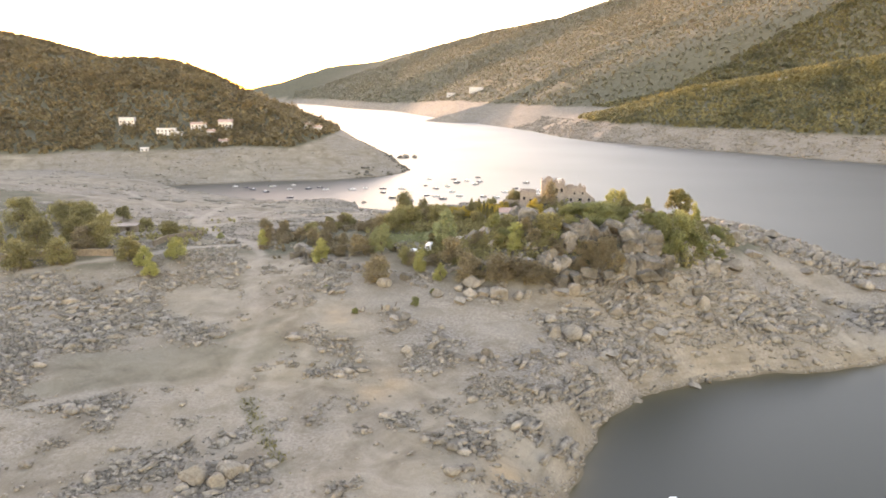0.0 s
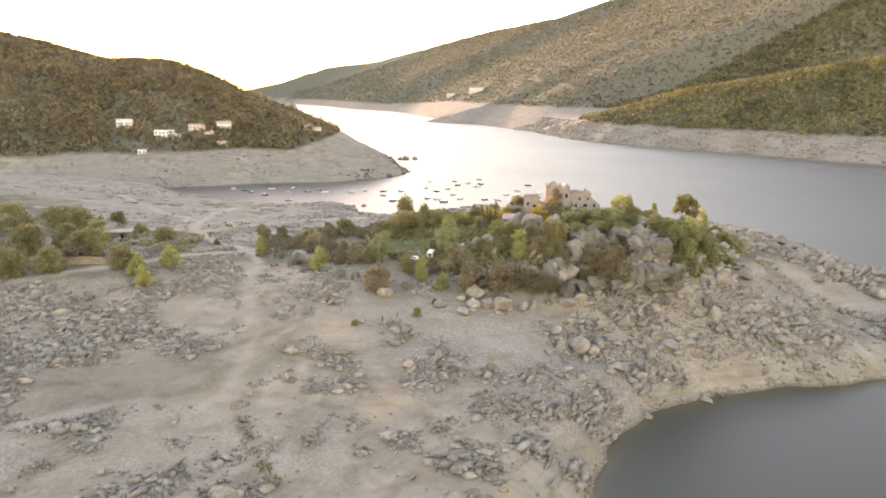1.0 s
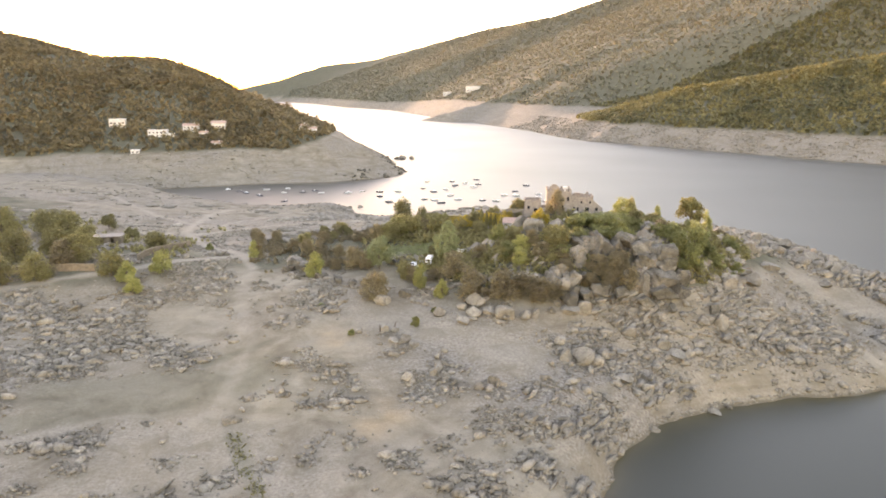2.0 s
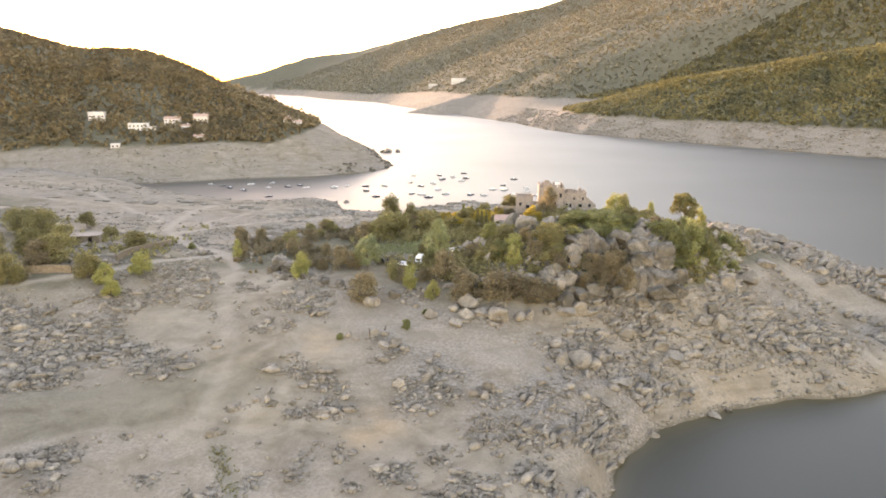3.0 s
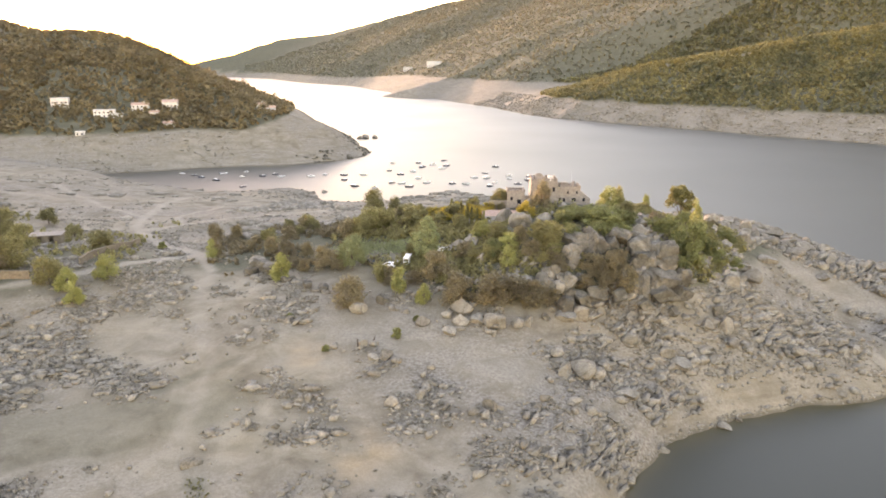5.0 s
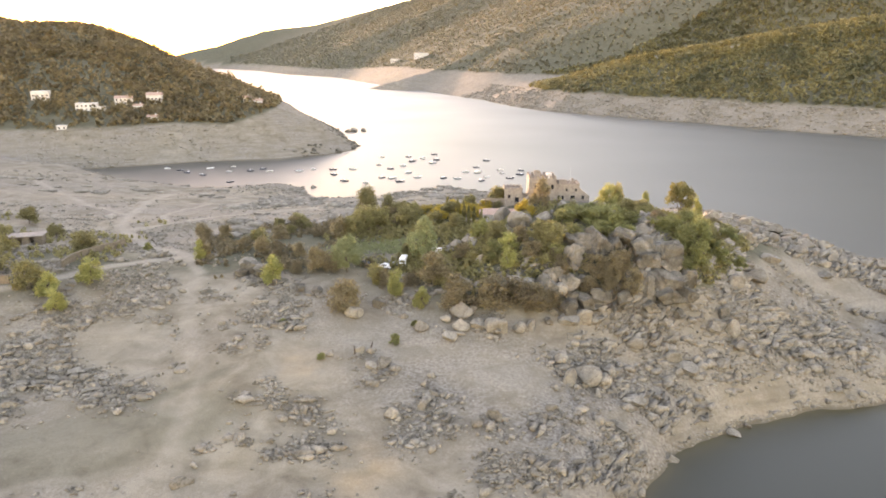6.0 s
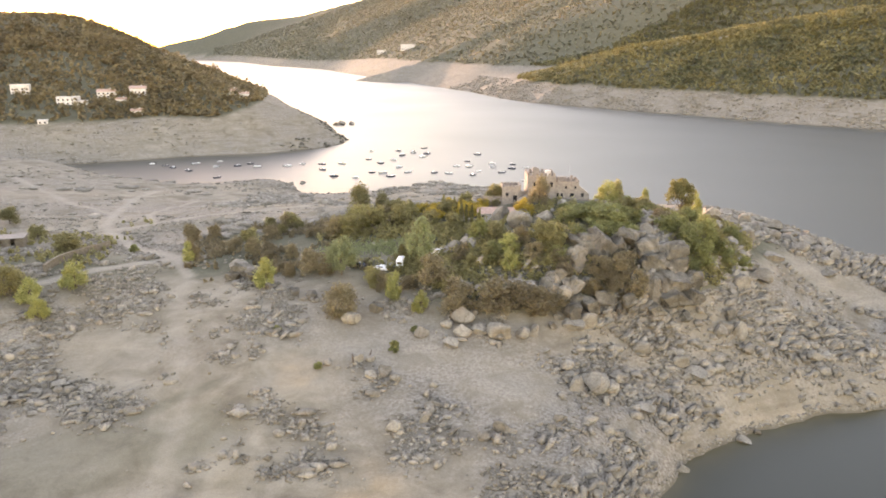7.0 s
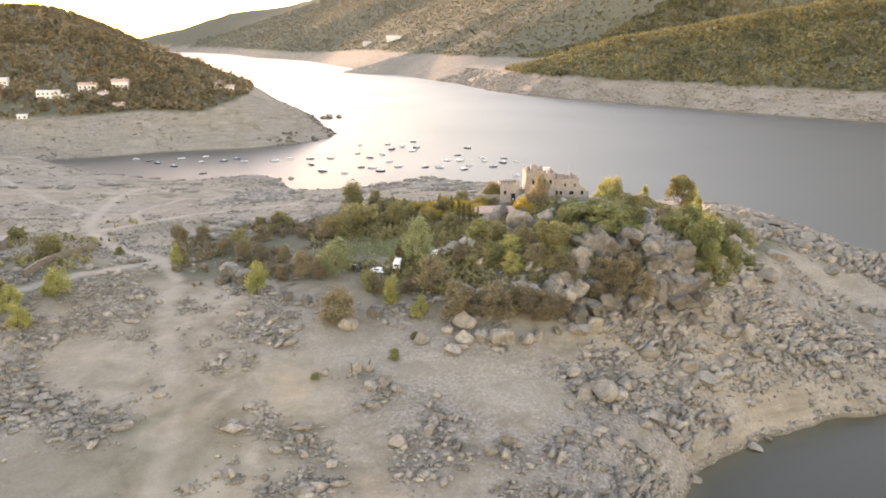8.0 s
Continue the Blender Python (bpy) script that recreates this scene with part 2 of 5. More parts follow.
# knolls and hollows of the castle's land: x, y, radius, height
KNOLLS = [(45, 262, 30, 7.4), (70, 222, 22, 10.4), (30, 222, 24, 6.2), (85, 262, 32, 4.4), (115, 250, 32, 0.6), (140, 225, 30, -15.1), (145, 300, 36, 1.4),
          (90, 203, 26, -9.3), (50, 188, 26, -9.7), (5, 195, 32, -6.0), (-2, 238, 30, -2.2), (-40, 235, 32, -1.2), (-78, 195, 32, -5.1)]
SWELLS = [(-115, 240, 32, 6.1), (-55, 148, 32, -3.9), (-10, 150, 32, -5.0), (15, 280, 34, 3.1), (-30, 310, 36, 1.4), (-90, 310, 40, 2.0), (-60, 350, 36, 2.1),
          (40, 240, 110, 16.1), (-320, 270, 170, 23.1), (-60, 60, 90, -8.1), (-110, 430, 90, -4.7), (100, 390, 70, -3.0), (0, 390, 60, -1.8), (180, 285, 30, -6.5), (27, 257, 13, -3.2), (120, 330, 27, 4.0), (16, 438, 20, 3.4), (-8, 432, 26, -2.6)]


def shore_distance(x, y, outline):
    """Metres from the outline, positive inside."""
    p = np.array(outline, float)
    best, inside = np.full(x.shape, 1e18), np.zeros(x.shape, bool)
    for (ax, ay), (bx, by) in zip(p, np.roll(p, -1, 0)):
        ex, ey = bx - ax, by - ay
        t = np.clip(((x - ax) * ex + (y - ay) * ey) / (ex * ex + ey * ey), 0, 1)
        best = np.minimum(best, (x - ax - t * ex) ** 2 + (y - ay - t * ey) ** 2)
        if ay != by:
            inside ^= ((ay > y) != (by > y)) & (x < (bx - ax) * (y - ay) / (by - ay) + ax)
    return np.where(inside, 1, -1) * np.sqrt(best)


def lattice(i, j, seed):
    h = np.sin(i * 127.1 + j * 311.7 + seed * 74.7) * 43758.5453
    return h - np.floor(h)


def rough(x, y, size, octaves=4, seed=0, gain=0.5):
    """Fractal value noise from -1 to 1."""
    total, weight, reach = 0.0, 1.0, 0.0
    for k in range(octaves):
        u, v = x / size * 2 ** k + 17.3 * k, y / size * 2 ** k - 9.1 * k
        i, j = np.floor(u), np.floor(v)
        a, b = u - i, v - j
        a, b = a * a * (3 - 2 * a), b * b * (3 - 2 * b)
        n = (lattice(i, j, seed + k) * (1 - a) + lattice(i + 1, j, seed + k) * a) * (1 - b) + (lattice(i, j + 1, seed + k) * (1 - a) + lattice(i + 1, j + 1, seed + k) * a) * b
        total, reach, weight = total + weight * (2 * n - 1), reach + weight, weight * gain
    return total / reach


def line_distance(x, y, points):
    best = np.full(np.shape(x), 1e18)
    for (ax, ay), (bx, by) in zip(points, points[1:]):
        ex, ey = bx - ax, by - ay
        t = np.clip(((x - ax) * ex + (y - ay) * ey) / (ex * ex + ey * ey), 0, 1)
        best = np.minimum(best, (x - ax - t * ex) ** 2 + (y - ay - t * ey) ** 2)
    return np.sqrt(best)


def step(a, b, v):
    t = np.clip((v - a) / (b - a), 0, 1)
    return t * t * (3 - 2 * t)


def castle_land(x, y, d):
    z = np.full(x.shape, 13.4)
    for cx, cy, r, h in KNOLLS + SWELLS:
        z = z + h * np.exp(-((x - cx) ** 2 + (y - cy) ** 2) / (r * r))
    return z * (1 - np.exp(-np.maximum(d, 0) / (14 + 20 * step(300, 400, y) * step(-260, -120, x))))


def height(x, y):
    """The ground's height at x, y (arrays)."""
    x, y = np.asarray(x, float), np.asarray(y, float)
    a, w, e = (shore_distance(x, y, s) for s in (SHORE_CASTLE, SHORE_WEST, SHORE_EAST))
    ripple = rough(x, y, 60, 5, 3)
    a, w, e = a + 3.0 * rough(x, y, 14, 3, 5), w + 9 * rough(x, y, 50, 3, 6), e + 4.5 * rough(x, y, 34, 4, 7) * np.exp(-np.maximum(e, 0) / 200)
    za = castle_land(x, y, a) + step(0, 25, a) * (0.9 * rough(x, y, 22, 3, 8) + 0.35 * rough(x, y, 5, 3, 9))
    za = za + step(4, 30, a) * step(275, 310, y) * 1.3 * rough(x * 0.6 + y * 0.4, y * 2.2 - x * 0.5, 26, 4, 12, 0.6)
    zw = np.where(w < 45, 0.55 * w, 24.8 + (w - 45) * 0.36)
    zw = np.minimum(zw, 84 + (zw - 84) * 0.28) + step(30, 120, w) * 5 * ripple
    zw = zw + step(30, 160, w) * (17 * np.exp(-((x + 365) ** 2 + (y - 940) ** 2) / 120 ** 2) + 44 * np.exp(-((x + 640) ** 2 + (y - 900) ** 2) / 210 ** 2)
                                   + 4 * np.exp(-((x + 352) ** 2 + (y - 915) ** 2) / 42 ** 2) - 13 * np.exp(-((x + 445) ** 2 + (y - 930) ** 2) / 55 ** 2) - 16 * np.exp(-((x + 285) ** 2 + (y - 1000) ** 2) / 46 ** 2))
    ze = np.where(e < 60, 0.43 * e, 25.8 + (e - 60) * 0.45)
    ze = np.where(e > 300, 133.8 + (e - 300) * 0.38, ze)
    dale = line_distance(x, y, [(170, 1420), (420, 1420), (800, 1250), (1500, 900)])
    ze = ze - 0.72 * np.maximum(ze - 26, 0) * np.exp(-(dale / 150) ** 2)
    ze = ze + step(40, 300, e) * 3 * ripple + step(300, 1200, e) * 14 * rough(x, y, 700, 3, 11)
    crown = 415 + 0.34 * np.maximum(x - 560, 0)
    ze = np.minimum(ze, crown + (ze - crown) * 0.3)
    roof = np.maximum(77 + (x + 1225) * 0.225, 60) + 38 * np.exp(-((x + 760) / 190) ** 2) + 10 * ripple
    ze = np.where(ze > roof, roof + (ze - roof) * 0.06, ze)
    under = np.maximum(np.maximum(a, w), e)
    za, zw, ze = (np.where(d > 0, z, -1e3) for d, z in ((a, za), (w, zw), (e, ze)))
    z = np.maximum(np.maximum(za, zw), ze)
    return np.where(under > 0, z, np.maximum(0.35 * under, -12))


# trodden ways: half width and course
TRACKS = [(1.8, [(-67, 246), (-64, 220), (-57, 200), (-52, 188), (-52, 175), (-52, 161)]), (1.9, [(-67, 246), (-75, 265), (-90, 275), (-101, 290), (-111, 306), (-113, 312), (-121, 342), (-130, 399), (-130, 431)]),
          (1.8, [(-109, 304), (-95, 311), (-80, 328), (-64, 334), (-40, 345)]), (1.5, [(-123, 345), (-150, 372), (-205, 440)]), (1.3, [(-95, 311), (-108, 345), (-100, 400)]),
          (1.8, [(-135, 214), (-110, 226), (-94, 243), (-86, 254), (-75, 265)]), (1.2, [(-92, 140), (-80, 149), (-74, 154), (-59, 157)]),
          (4.5, [(-34, 256), (-18, 258), (-8, 252), (-5, 240)]), (2.4, [(-12, 258), (-2, 259), (7, 264)]), (5.0, [(126, 250), (143, 244), (152, 239)]),
          (6.0, [(-80, 208), (-70, 203)]), (7.0, [(-22, 205), (2, 190), (20, 178)]), (5.0, [(-30, 188), (-24, 183)]), (7.0, [(340, 1310), (395, 1250), (430, 1208), (480, 1165), (540, 1120)])]

# damp hollows and ditches where weeds grow: half width and course
WEEDS = [(1.6, [(-45, 147), (-41, 138), (-37, 130), (-30, 119)]), (9.0, [(-90, 160), (-74, 168), (-60, 168), (-48, 171)]), (5.0, [(-92, 148), (-74, 158), (-62, 160)]), (2.0, [(-62, 178), (-48, 186)]), (8.0, [(-24, 254), (-2, 249)]), (7.0, [(-32, 270), (-22, 268), (-12, 274)])]
LAWN = [(-23, 258), (-12, 256), (-4, 249)]



def tree_line(x, y):
    """The height above which plants grow: the high-water mark, higher on the bare point of the headland."""
    return FULL + 3 * rough(x, y, 40, 4, 22) + 16 * step(-150, -85, x) * (x < 0) * (y > 520) * (y < 1100) + 19 * step(1330, 1450, y) * (1 - step(2250, 2900, y))


def zones(x, y, z):
    """How far the ground is trodden track, planted earth and stony rubble, from 0 to 1."""
    track = np.zeros(x.shape)
    for half, points in TRACKS:
        track = np.maximum(track, (0.25 if points[-1][1] < 250 else 0.65) * (1 - step(half * 0.3, half * 1.5, line_distance(x, y, points) + 0.9 * rough(x, y, 7, 3, 21))))
    weeds = np.zeros(x.shape)
    for half, points in WEEDS:
        weeds = np.maximum(weeds, 0.5 - 0.5 * step(half * 0.4, half * 1.4, line_distance(x, y, points) + 2 * rough(x, y, 6, 3, 25)))
    edge = tree_line(x, y)
    near = (y < 520) & (x > -420)
    plants = np.where(near, step(0, 5, z - np.where(near, 21 - 3.5 * step(236, 252, y) * (1 - step(285, 300, y)) * step(-78, -60, x) + 3 * rough(x, y, 25, 3, 23), edge)), step(-1, 2, z - edge))
    plants = np.maximum(plants, weeds)
    stones = np.clip(0.5 + 1.3 * rough(x, y, 45, 3, 24), 0, 1)
    stones = np.maximum(stones, step(560, 640, y) * (x > 40))
    return track, plants * (1 - track), stones * (1 - plants)


def rusty(x, y):
    """Where iron stains the sand orange, from 0 to 1."""
    stain = np.zeros(x.shape)
    for px, py, r in ((-27, 186, 6), (-31, 190, 4), (-20, 184, 4), (-17, 150, 5), (-12, 155, 5), (14, 120, 6)):
        stain = np.maximum(stain, np.exp(-((x - px) ** 2 + (y - py) ** 2) / (r * r)))
    return stain * step(-0.6, 0.3, rough(x, y, 6, 3, 27))


def graded(stops):
    """Grid lines from stop to stop: (place, spacing there)."""
    lines = [stops[0][0]]
    for (a, sa), (b, sb) in zip(stops, stops[1:]):
        u = a
        while u < b:
            u += sa + (sb - sa) * (u - a) / (b - a)
            lines.append(min(u, b))
    return np.array(lines)


def sheet(name, xs, ys, zfun, mat):
    gx, gy = np.meshgrid(xs, ys)
    gz = zfun(gx, gy)
    n, m = len(ys), len(xs)
    me = bpy.data.meshes.new(name)
    k = (np.arange(n - 1)[:, None] * m + np.arange(m - 1)[None]).ravel()
    quads = np.stack([k, k + 1, k + m + 1, k + m], 1)
    me.vertices.add(n * m)
    me.vertices.foreach_set("co", np.stack([gx, gy, gz], 2).ravel())
    me.loops.add(quads.size)
    me.loops.foreach_set("vertex_index", quads.ravel())
    me.polygons.add(len(quads))
    me.polygons.foreach_set("loop_start", np.arange(0, quads.size, 4))
    me.polygons.foreach_set("loop_total", np.full(len(quads), 4))
    me.update(calc_edges=True)
    me.polygons.foreach_set("use_smooth", np.ones(len(quads), bool))
    me.materials.append(mat)
    return new(name, me), gx, gy, gz


ground, GX, GY, GZ = sheet("ground", graded([(-4600, 160), (-700, 16), (-190, 2.0), (-130, 1.3), (160, 1.3), (230, 2.4), (700, 12), (4600, 160)]),
                           graded([(-900, 120), (40, 4), (110, 1.15), (300, 1.5), (520, 3.4), (1300, 9), (2500, 22), (4900, 60)]), height, GROUND)
tagged(ground, "pale dry lake bed of sand and broken granite rising to scrubby hills", "ground", kind="structure")
attribute = ground.data.attributes.new("zone", "FLOAT_COLOR", "POINT")
attribute.data.foreach_set("color", np.stack([*zones(GX, GY, GZ), rusty(GX, GY)], 2).ravel().astype(np.float32))
water, WX, WY, _ = sheet("water", graded([(-4600, 400), (-300, 20), (0, 2), (230, 2), (500, 40), (4600, 500)]), graded([(-900, 100), (90, 2), (260, 4), (700, 20), (4900, 400)]), lambda x, y: 0 * x, WATER)
shallow = water.data.attributes.new("shallow", "FLOAT", "POINT")
shallow.data.foreach_set("value", np.exp(np.minimum(height(WX, WY), 0) / 1.1).ravel().astype(np.float32))
tagged(water, "calm reservoir water reflecting the bright evening sky", "water", kind="structure")


def ground_at(x, y):
    return float(height(np.array([x]), np.array([y]))[0])


# ---- small builders ----
def part(name, bm, mat, parent=None, label=""):
    """Links a bmesh as one mesh object, under a thing or a part."""
    me = bpy.data.meshes.new(name)
    bm.to_mesh(me)
    bm.free()
    me.materials.append(mat)
    ob = new(name, me)
    ob.parent = parent
    return tagged(ob, label)


def thing(name, m, label, category, group=""):
    ob = new(name)
    ob.matrix_basis = m
    return tagged(ob, label, category, group)


def box(bm, x0, y0, z0, x1, y1, z1, bevel=0.0):
    made = bmesh.ops.create_cube(bm, size=1, matrix=Matrix.Translation(((x0 + x1) / 2, (y0 + y1) / 2, (z0 + z1) / 2)) @ Matrix.Diagonal((x1 - x0, y1 - y0, z1 - z0, 1)))
    if bevel:
        bmesh.ops.bevel(bm, geom=list({e for v in made["verts"] for e in v.link_edges}), offset=bevel, segments=1, affect="EDGES")
    return bm


def boxed(*limits, bevel=0.0):
    return box(bmesh.new(), *limits, bevel=bevel)


def tube(bm, a, b, ra, rb, sides=6):
    way = Vector(b) - Vector(a)
    m = Matrix.Translation((Vector(a) + Vector(b)) / 2) @ way.to_track_quat("Z", "Y").to_matrix().to_4x4()
    bmesh.ops.create_cone(bm, cap_ends=True, segments=sides, radius1=ra, radius2=rb, depth=way.length, matrix=m)
    return bm


def mesh_from(name, verts, faces, mat, smooth=False):
    """A mesh from arrays: faces all with as many corners."""
    me = bpy.data.meshes.new(name)
    sides = faces.shape[1]
    me.vertices.add(len(verts))
    me.vertices.foreach_set("co", np.ascontiguousarray(verts, dtype=np.float32).ravel())
    me.loops.add(faces.size)
    me.loops.foreach_set("vertex_index", faces.ravel().astype(np.int32))
    me.polygons.add(len(faces))
    me.polygons.foreach_set("loop_start", np.arange(0, faces.size, sides, dtype=np.int32))
    me.polygons.foreach_set("loop_total", np.full(len(faces), sides, np.int32))
    me.update(calc_edges=True)
    if smooth:
        me.polygons.foreach_set("use_smooth", np.ones(len(faces), bool))
    me.materials.append(mat)
    return me


def turns(rng, n):
    """n random rotations as matrices."""
    q = rng.normal(size=(n, 4))
    q /= np.linalg.norm(q, axis=1)[:, None]
    w, x, y, z = q.T
    return np.stack([1 - 2 * (y * y + z * z), 2 * (x * y - z * w), 2 * (x * z + y * w), 2 * (x * y + z * w), 1 - 2 * (x * x + z * z), 2 * (y * z - x * w),
                     2 * (x * z - y * w), 2 * (y * z + x * w), 1 - 2 * (x * x + y * y)], 1).reshape(n, 3, 3)


def facing(rng, way, loose):
    """Rotations that turn z to the given ways, more or less, with any spin."""
    z = way + rng.normal(0, loose, way.shape)
    z /= np.linalg.norm(z, axis=1)[:, None]
    x = np.cross(z, rng.normal(size=way.shape))
    x /= np.linalg.norm(x, axis=1)[:, None]
    return np.stack([x, np.cross(z, x), z], 2)


# ---- rocks ----
def rock_shape(seed, fineness, cuts, lumps):
    """A stone of about unit size: a ball with flat breaks and lumps. Returns vertices and triangles."""
    rng = np.random.default_rng(seed)
    bm = bmesh.new()
    bmesh.ops.create_icosphere(bm, subdivisions=fineness, radius=0.5)
    bm.verts.ensure_lookup_table()
    v = np.array([q.co[:] for q in bm.verts])
    f = np.array([[q.index for q in face.verts] for face in bm.faces])
    bm.free()
    for k in range(cuts):
        n = rng.normal(size=3)
        n /= np.linalg.norm(n)
        over = np.maximum(v @ n - rng.uniform(0.16, 0.36), 0)
        v = v - over[:, None] * n
    phase, wave = rng.uniform(0, 6, 3), rng.uniform(4, 9, 3)
    v = v * (1 + lumps * np.sin(v * wave + phase).sum(1))[:, None]
    if fineness > 2:
        v = v * (1 + 0.025 * np.array([noise.noise(Vector(q * 7) + Vector((seed, 0, 0))) for q in v]))[:, None]
    return v, f


def block_shape(seed):
    """A jointed block of cliff rock: a rounded box split by flat breaks, with ledges and pits."""
    rng = np.random.default_rng(seed)
    v, f = rock_shape(seed, 4, 0, 0.0)
    v = v / (np.abs(v) ** 5).sum(1)[:, None] ** 0.2 * 0.5
    for k in range(10):
        n = np.eye(3)[rng.integers(0, 3)] * rng.choice([-1, 1]) + rng.normal(0, 0.35, 3)
        n /= np.linalg.norm(n)
        over = np.maximum(v @ n - rng.uniform(0.27, 0.44), 0)
        v = v - over[:, None] * n
    for k in range(6):
        n = np.eye(3)[rng.integers(0, 3)] + rng.normal(0, 0.25, 3)
        n /= np.linalg.norm(n)
        gap = np.abs(v @ n - rng.uniform(-0.3, 0.3))
        v = v * (1 - 0.15 * np.exp(-(gap / 0.03) ** 2))[:, None]
    wobble = np.array([noise.fractal(Vector(q * 5) + Vector((seed, 3, 0)), 0.8, 2.0, 4) for q in v])
    return v * (1 + 0.05 * wobble)[:, None], f


def split_stone(seed, corners):
    """An angular broken stone: the hull of a few corners on a rounded box."""
    rng = np.random.default_rng(seed + 120)
    p = rng.normal(size=(corners, 3))
    p = p / (np.abs(p) ** 4).sum(1)[:, None] ** 0.25 * rng.uniform(0.42, 0.54, (corners, 1))
    bm = bmesh.new()
    for q in p:
        bm.verts.new(q)
    made = bmesh.ops.convex_hull(bm, input=bm.verts)
    bmesh.ops.delete(bm, geom=list({g for g in made["geom_interior"] + made["geom_unused"] if isinstance(g, bmesh.types.BMVert)}), context="VERTS")
    bmesh.ops.recalc_face_normals(bm, faces=bm.faces)
    bm.verts.index_update()
    v = np.array([q.co[:] for q in bm.verts])
    f = np.array([[q.index for q in face.verts] for face in bm.faces])
    bm.free()
    return v, f


def spread(rng, n, x0, x1, y0, y1, density):
    """n places drawn in the rectangle by a density from 0 to 1."""
    xs, ys = np.zeros(0), np.zeros(0)
    while len(xs) < n:
        x, y = rng.uniform(x0, x1, n * 2), rng.uniform(y0, y1, n * 2)
        keep = rng.random(n * 2) < density(x, y)
        xs, ys = np.append(xs, x[keep]), np.append(ys, y[keep])
    return xs[:n], ys[:n]


def bedding(rng, x, y):
    """Rotations of leaning blades of rock that follow the joints of the bedrock."""
    a = 0.75 + 1.1 * rough(x, y, 45, 2, 71) + rng.normal(0, 0.22, len(x))
    b = 0.55 + rng.normal(0, 0.22, len(x))
    o, ca, sa, cb, sb = 0 * a, np.cos(a), np.sin(a), np.cos(b), np.sin(b)
    return np.array([[ca, -sa * cb, sa * sb], [sa, ca * cb, -ca * sb], [o, sb, cb]]).transpose(2, 0, 1)


def scatter(name, shapes, rng, x, y, size, mat, label, flat=0.7, sunk=0.2, blades=False):
    """Many stones as one object; blades: leaning along the bedrock's joints."""
    z = height(x, y)
    verts, faces, base = [], [], 0
    which = rng.integers(0, len(shapes), len(x))
    for k, (v, f) in enumerate(shapes):
        pick = which == k
        n = int(pick.sum())
        if not n:
            continue
        s = size[pick][:, None, None] * rng.uniform(0.65, 1.25, (n, 1, 3))
        s[:, :, 0] *= rng.uniform(0.9, 1.8, (n, 1))
        s[:, :, 2] *= flat
        if blades:
            s = size[pick][:, None, None] * np.array([1.5, 0.5, 1.0]) * rng.uniform(0.7, 1.3, (n, 1, 3))
            p = np.einsum("nij,nvj->nvi", bedding(rng, x[pick], y[pick]), v[None] * s)
        else:
            p = np.einsum("nij,vj->nvi", turns(rng, n), v) * s
        p += np.stack([x[pick], y[pick], z[pick] + size[pick] * flat * (0.5 - sunk) * 0.6], 1)[:, None]
        verts.append(p.reshape(-1, 3))
        faces.append((f[None] + (np.arange(n) * len(v))[:, None, None] + base).reshape(-1, 3))
        base += n * len(v)
    ob = new(name, mesh_from(name, np.concatenate(verts), np.concatenate(faces), mat))
    return tagged(ob, label, "rocks", kind="stuff")


PILES = [(-62, 117, 7), (-54, 122, 6), (-43, 116, 7), (-37, 118, 5), (-28, 138, 2.3), (-17, 133, 3), (-10, 137, 4.4), (2, 129, 5.4), (9, 129, 5.4), (-23, 158, 4.3), (-27, 158, 3), (-6, 161, 5), (2, 163, 5),
         (11, 161, 4.5), (-15, 188, 4.5), (-11, 185, 4.6), (-109, 172, 10), (-94, 170, 9), (-83, 168, 6), (-124, 194, 10), (-112, 199, 9), (-97, 200, 8), (-87, 210, 8), (-74, 183, 6), (-56, 137, 2.7),
         (-44, 212, 6), (-34, 215, 6), (16, 150, 5), (0, 142, 4.5), (9, 147, 5), (18, 138, 5), (-38, 206, 3.6), (-31, 205, 4.4), (-47, 196, 3.6), (-40, 197, 3), (-47, 177, 3.2), (-42, 174, 4.4), (-34, 175, 4.4),
         (-28, 171, 4.2), (-43, 166, 4), (-22, 167, 3.6), (-7, 168, 4), (-1, 168, 4), (-15, 180, 2.6), (-88, 196, 7), (-77, 190, 7), (-67, 182, 6), (-85, 188, 6), (-64, 177, 4.5), (-93, 216, 7), (-83, 224, 6),
         (-77, 237, 6), (20, 174, 6), (22, 166, 5), (36, 186, 7), (60, 193, 10), (-62, 228, 5), (-47, 236, 6), (-38, 226, 6), (-25, 222, 5), (-8, 214, 6), (-50, 244, 5), (14, 200, 6), (110, 275, 14), (140, 270, 16),
         (30, 181, 9), (62, 196, 13), (54, 203, 10), (82, 205, 13), (96, 212, 12), (113, 211, 10), (48, 183, 7), (24, 169, 6), (38, 166, 6), (74, 193, 8), (100, 200, 8), (42, 193, 8)]


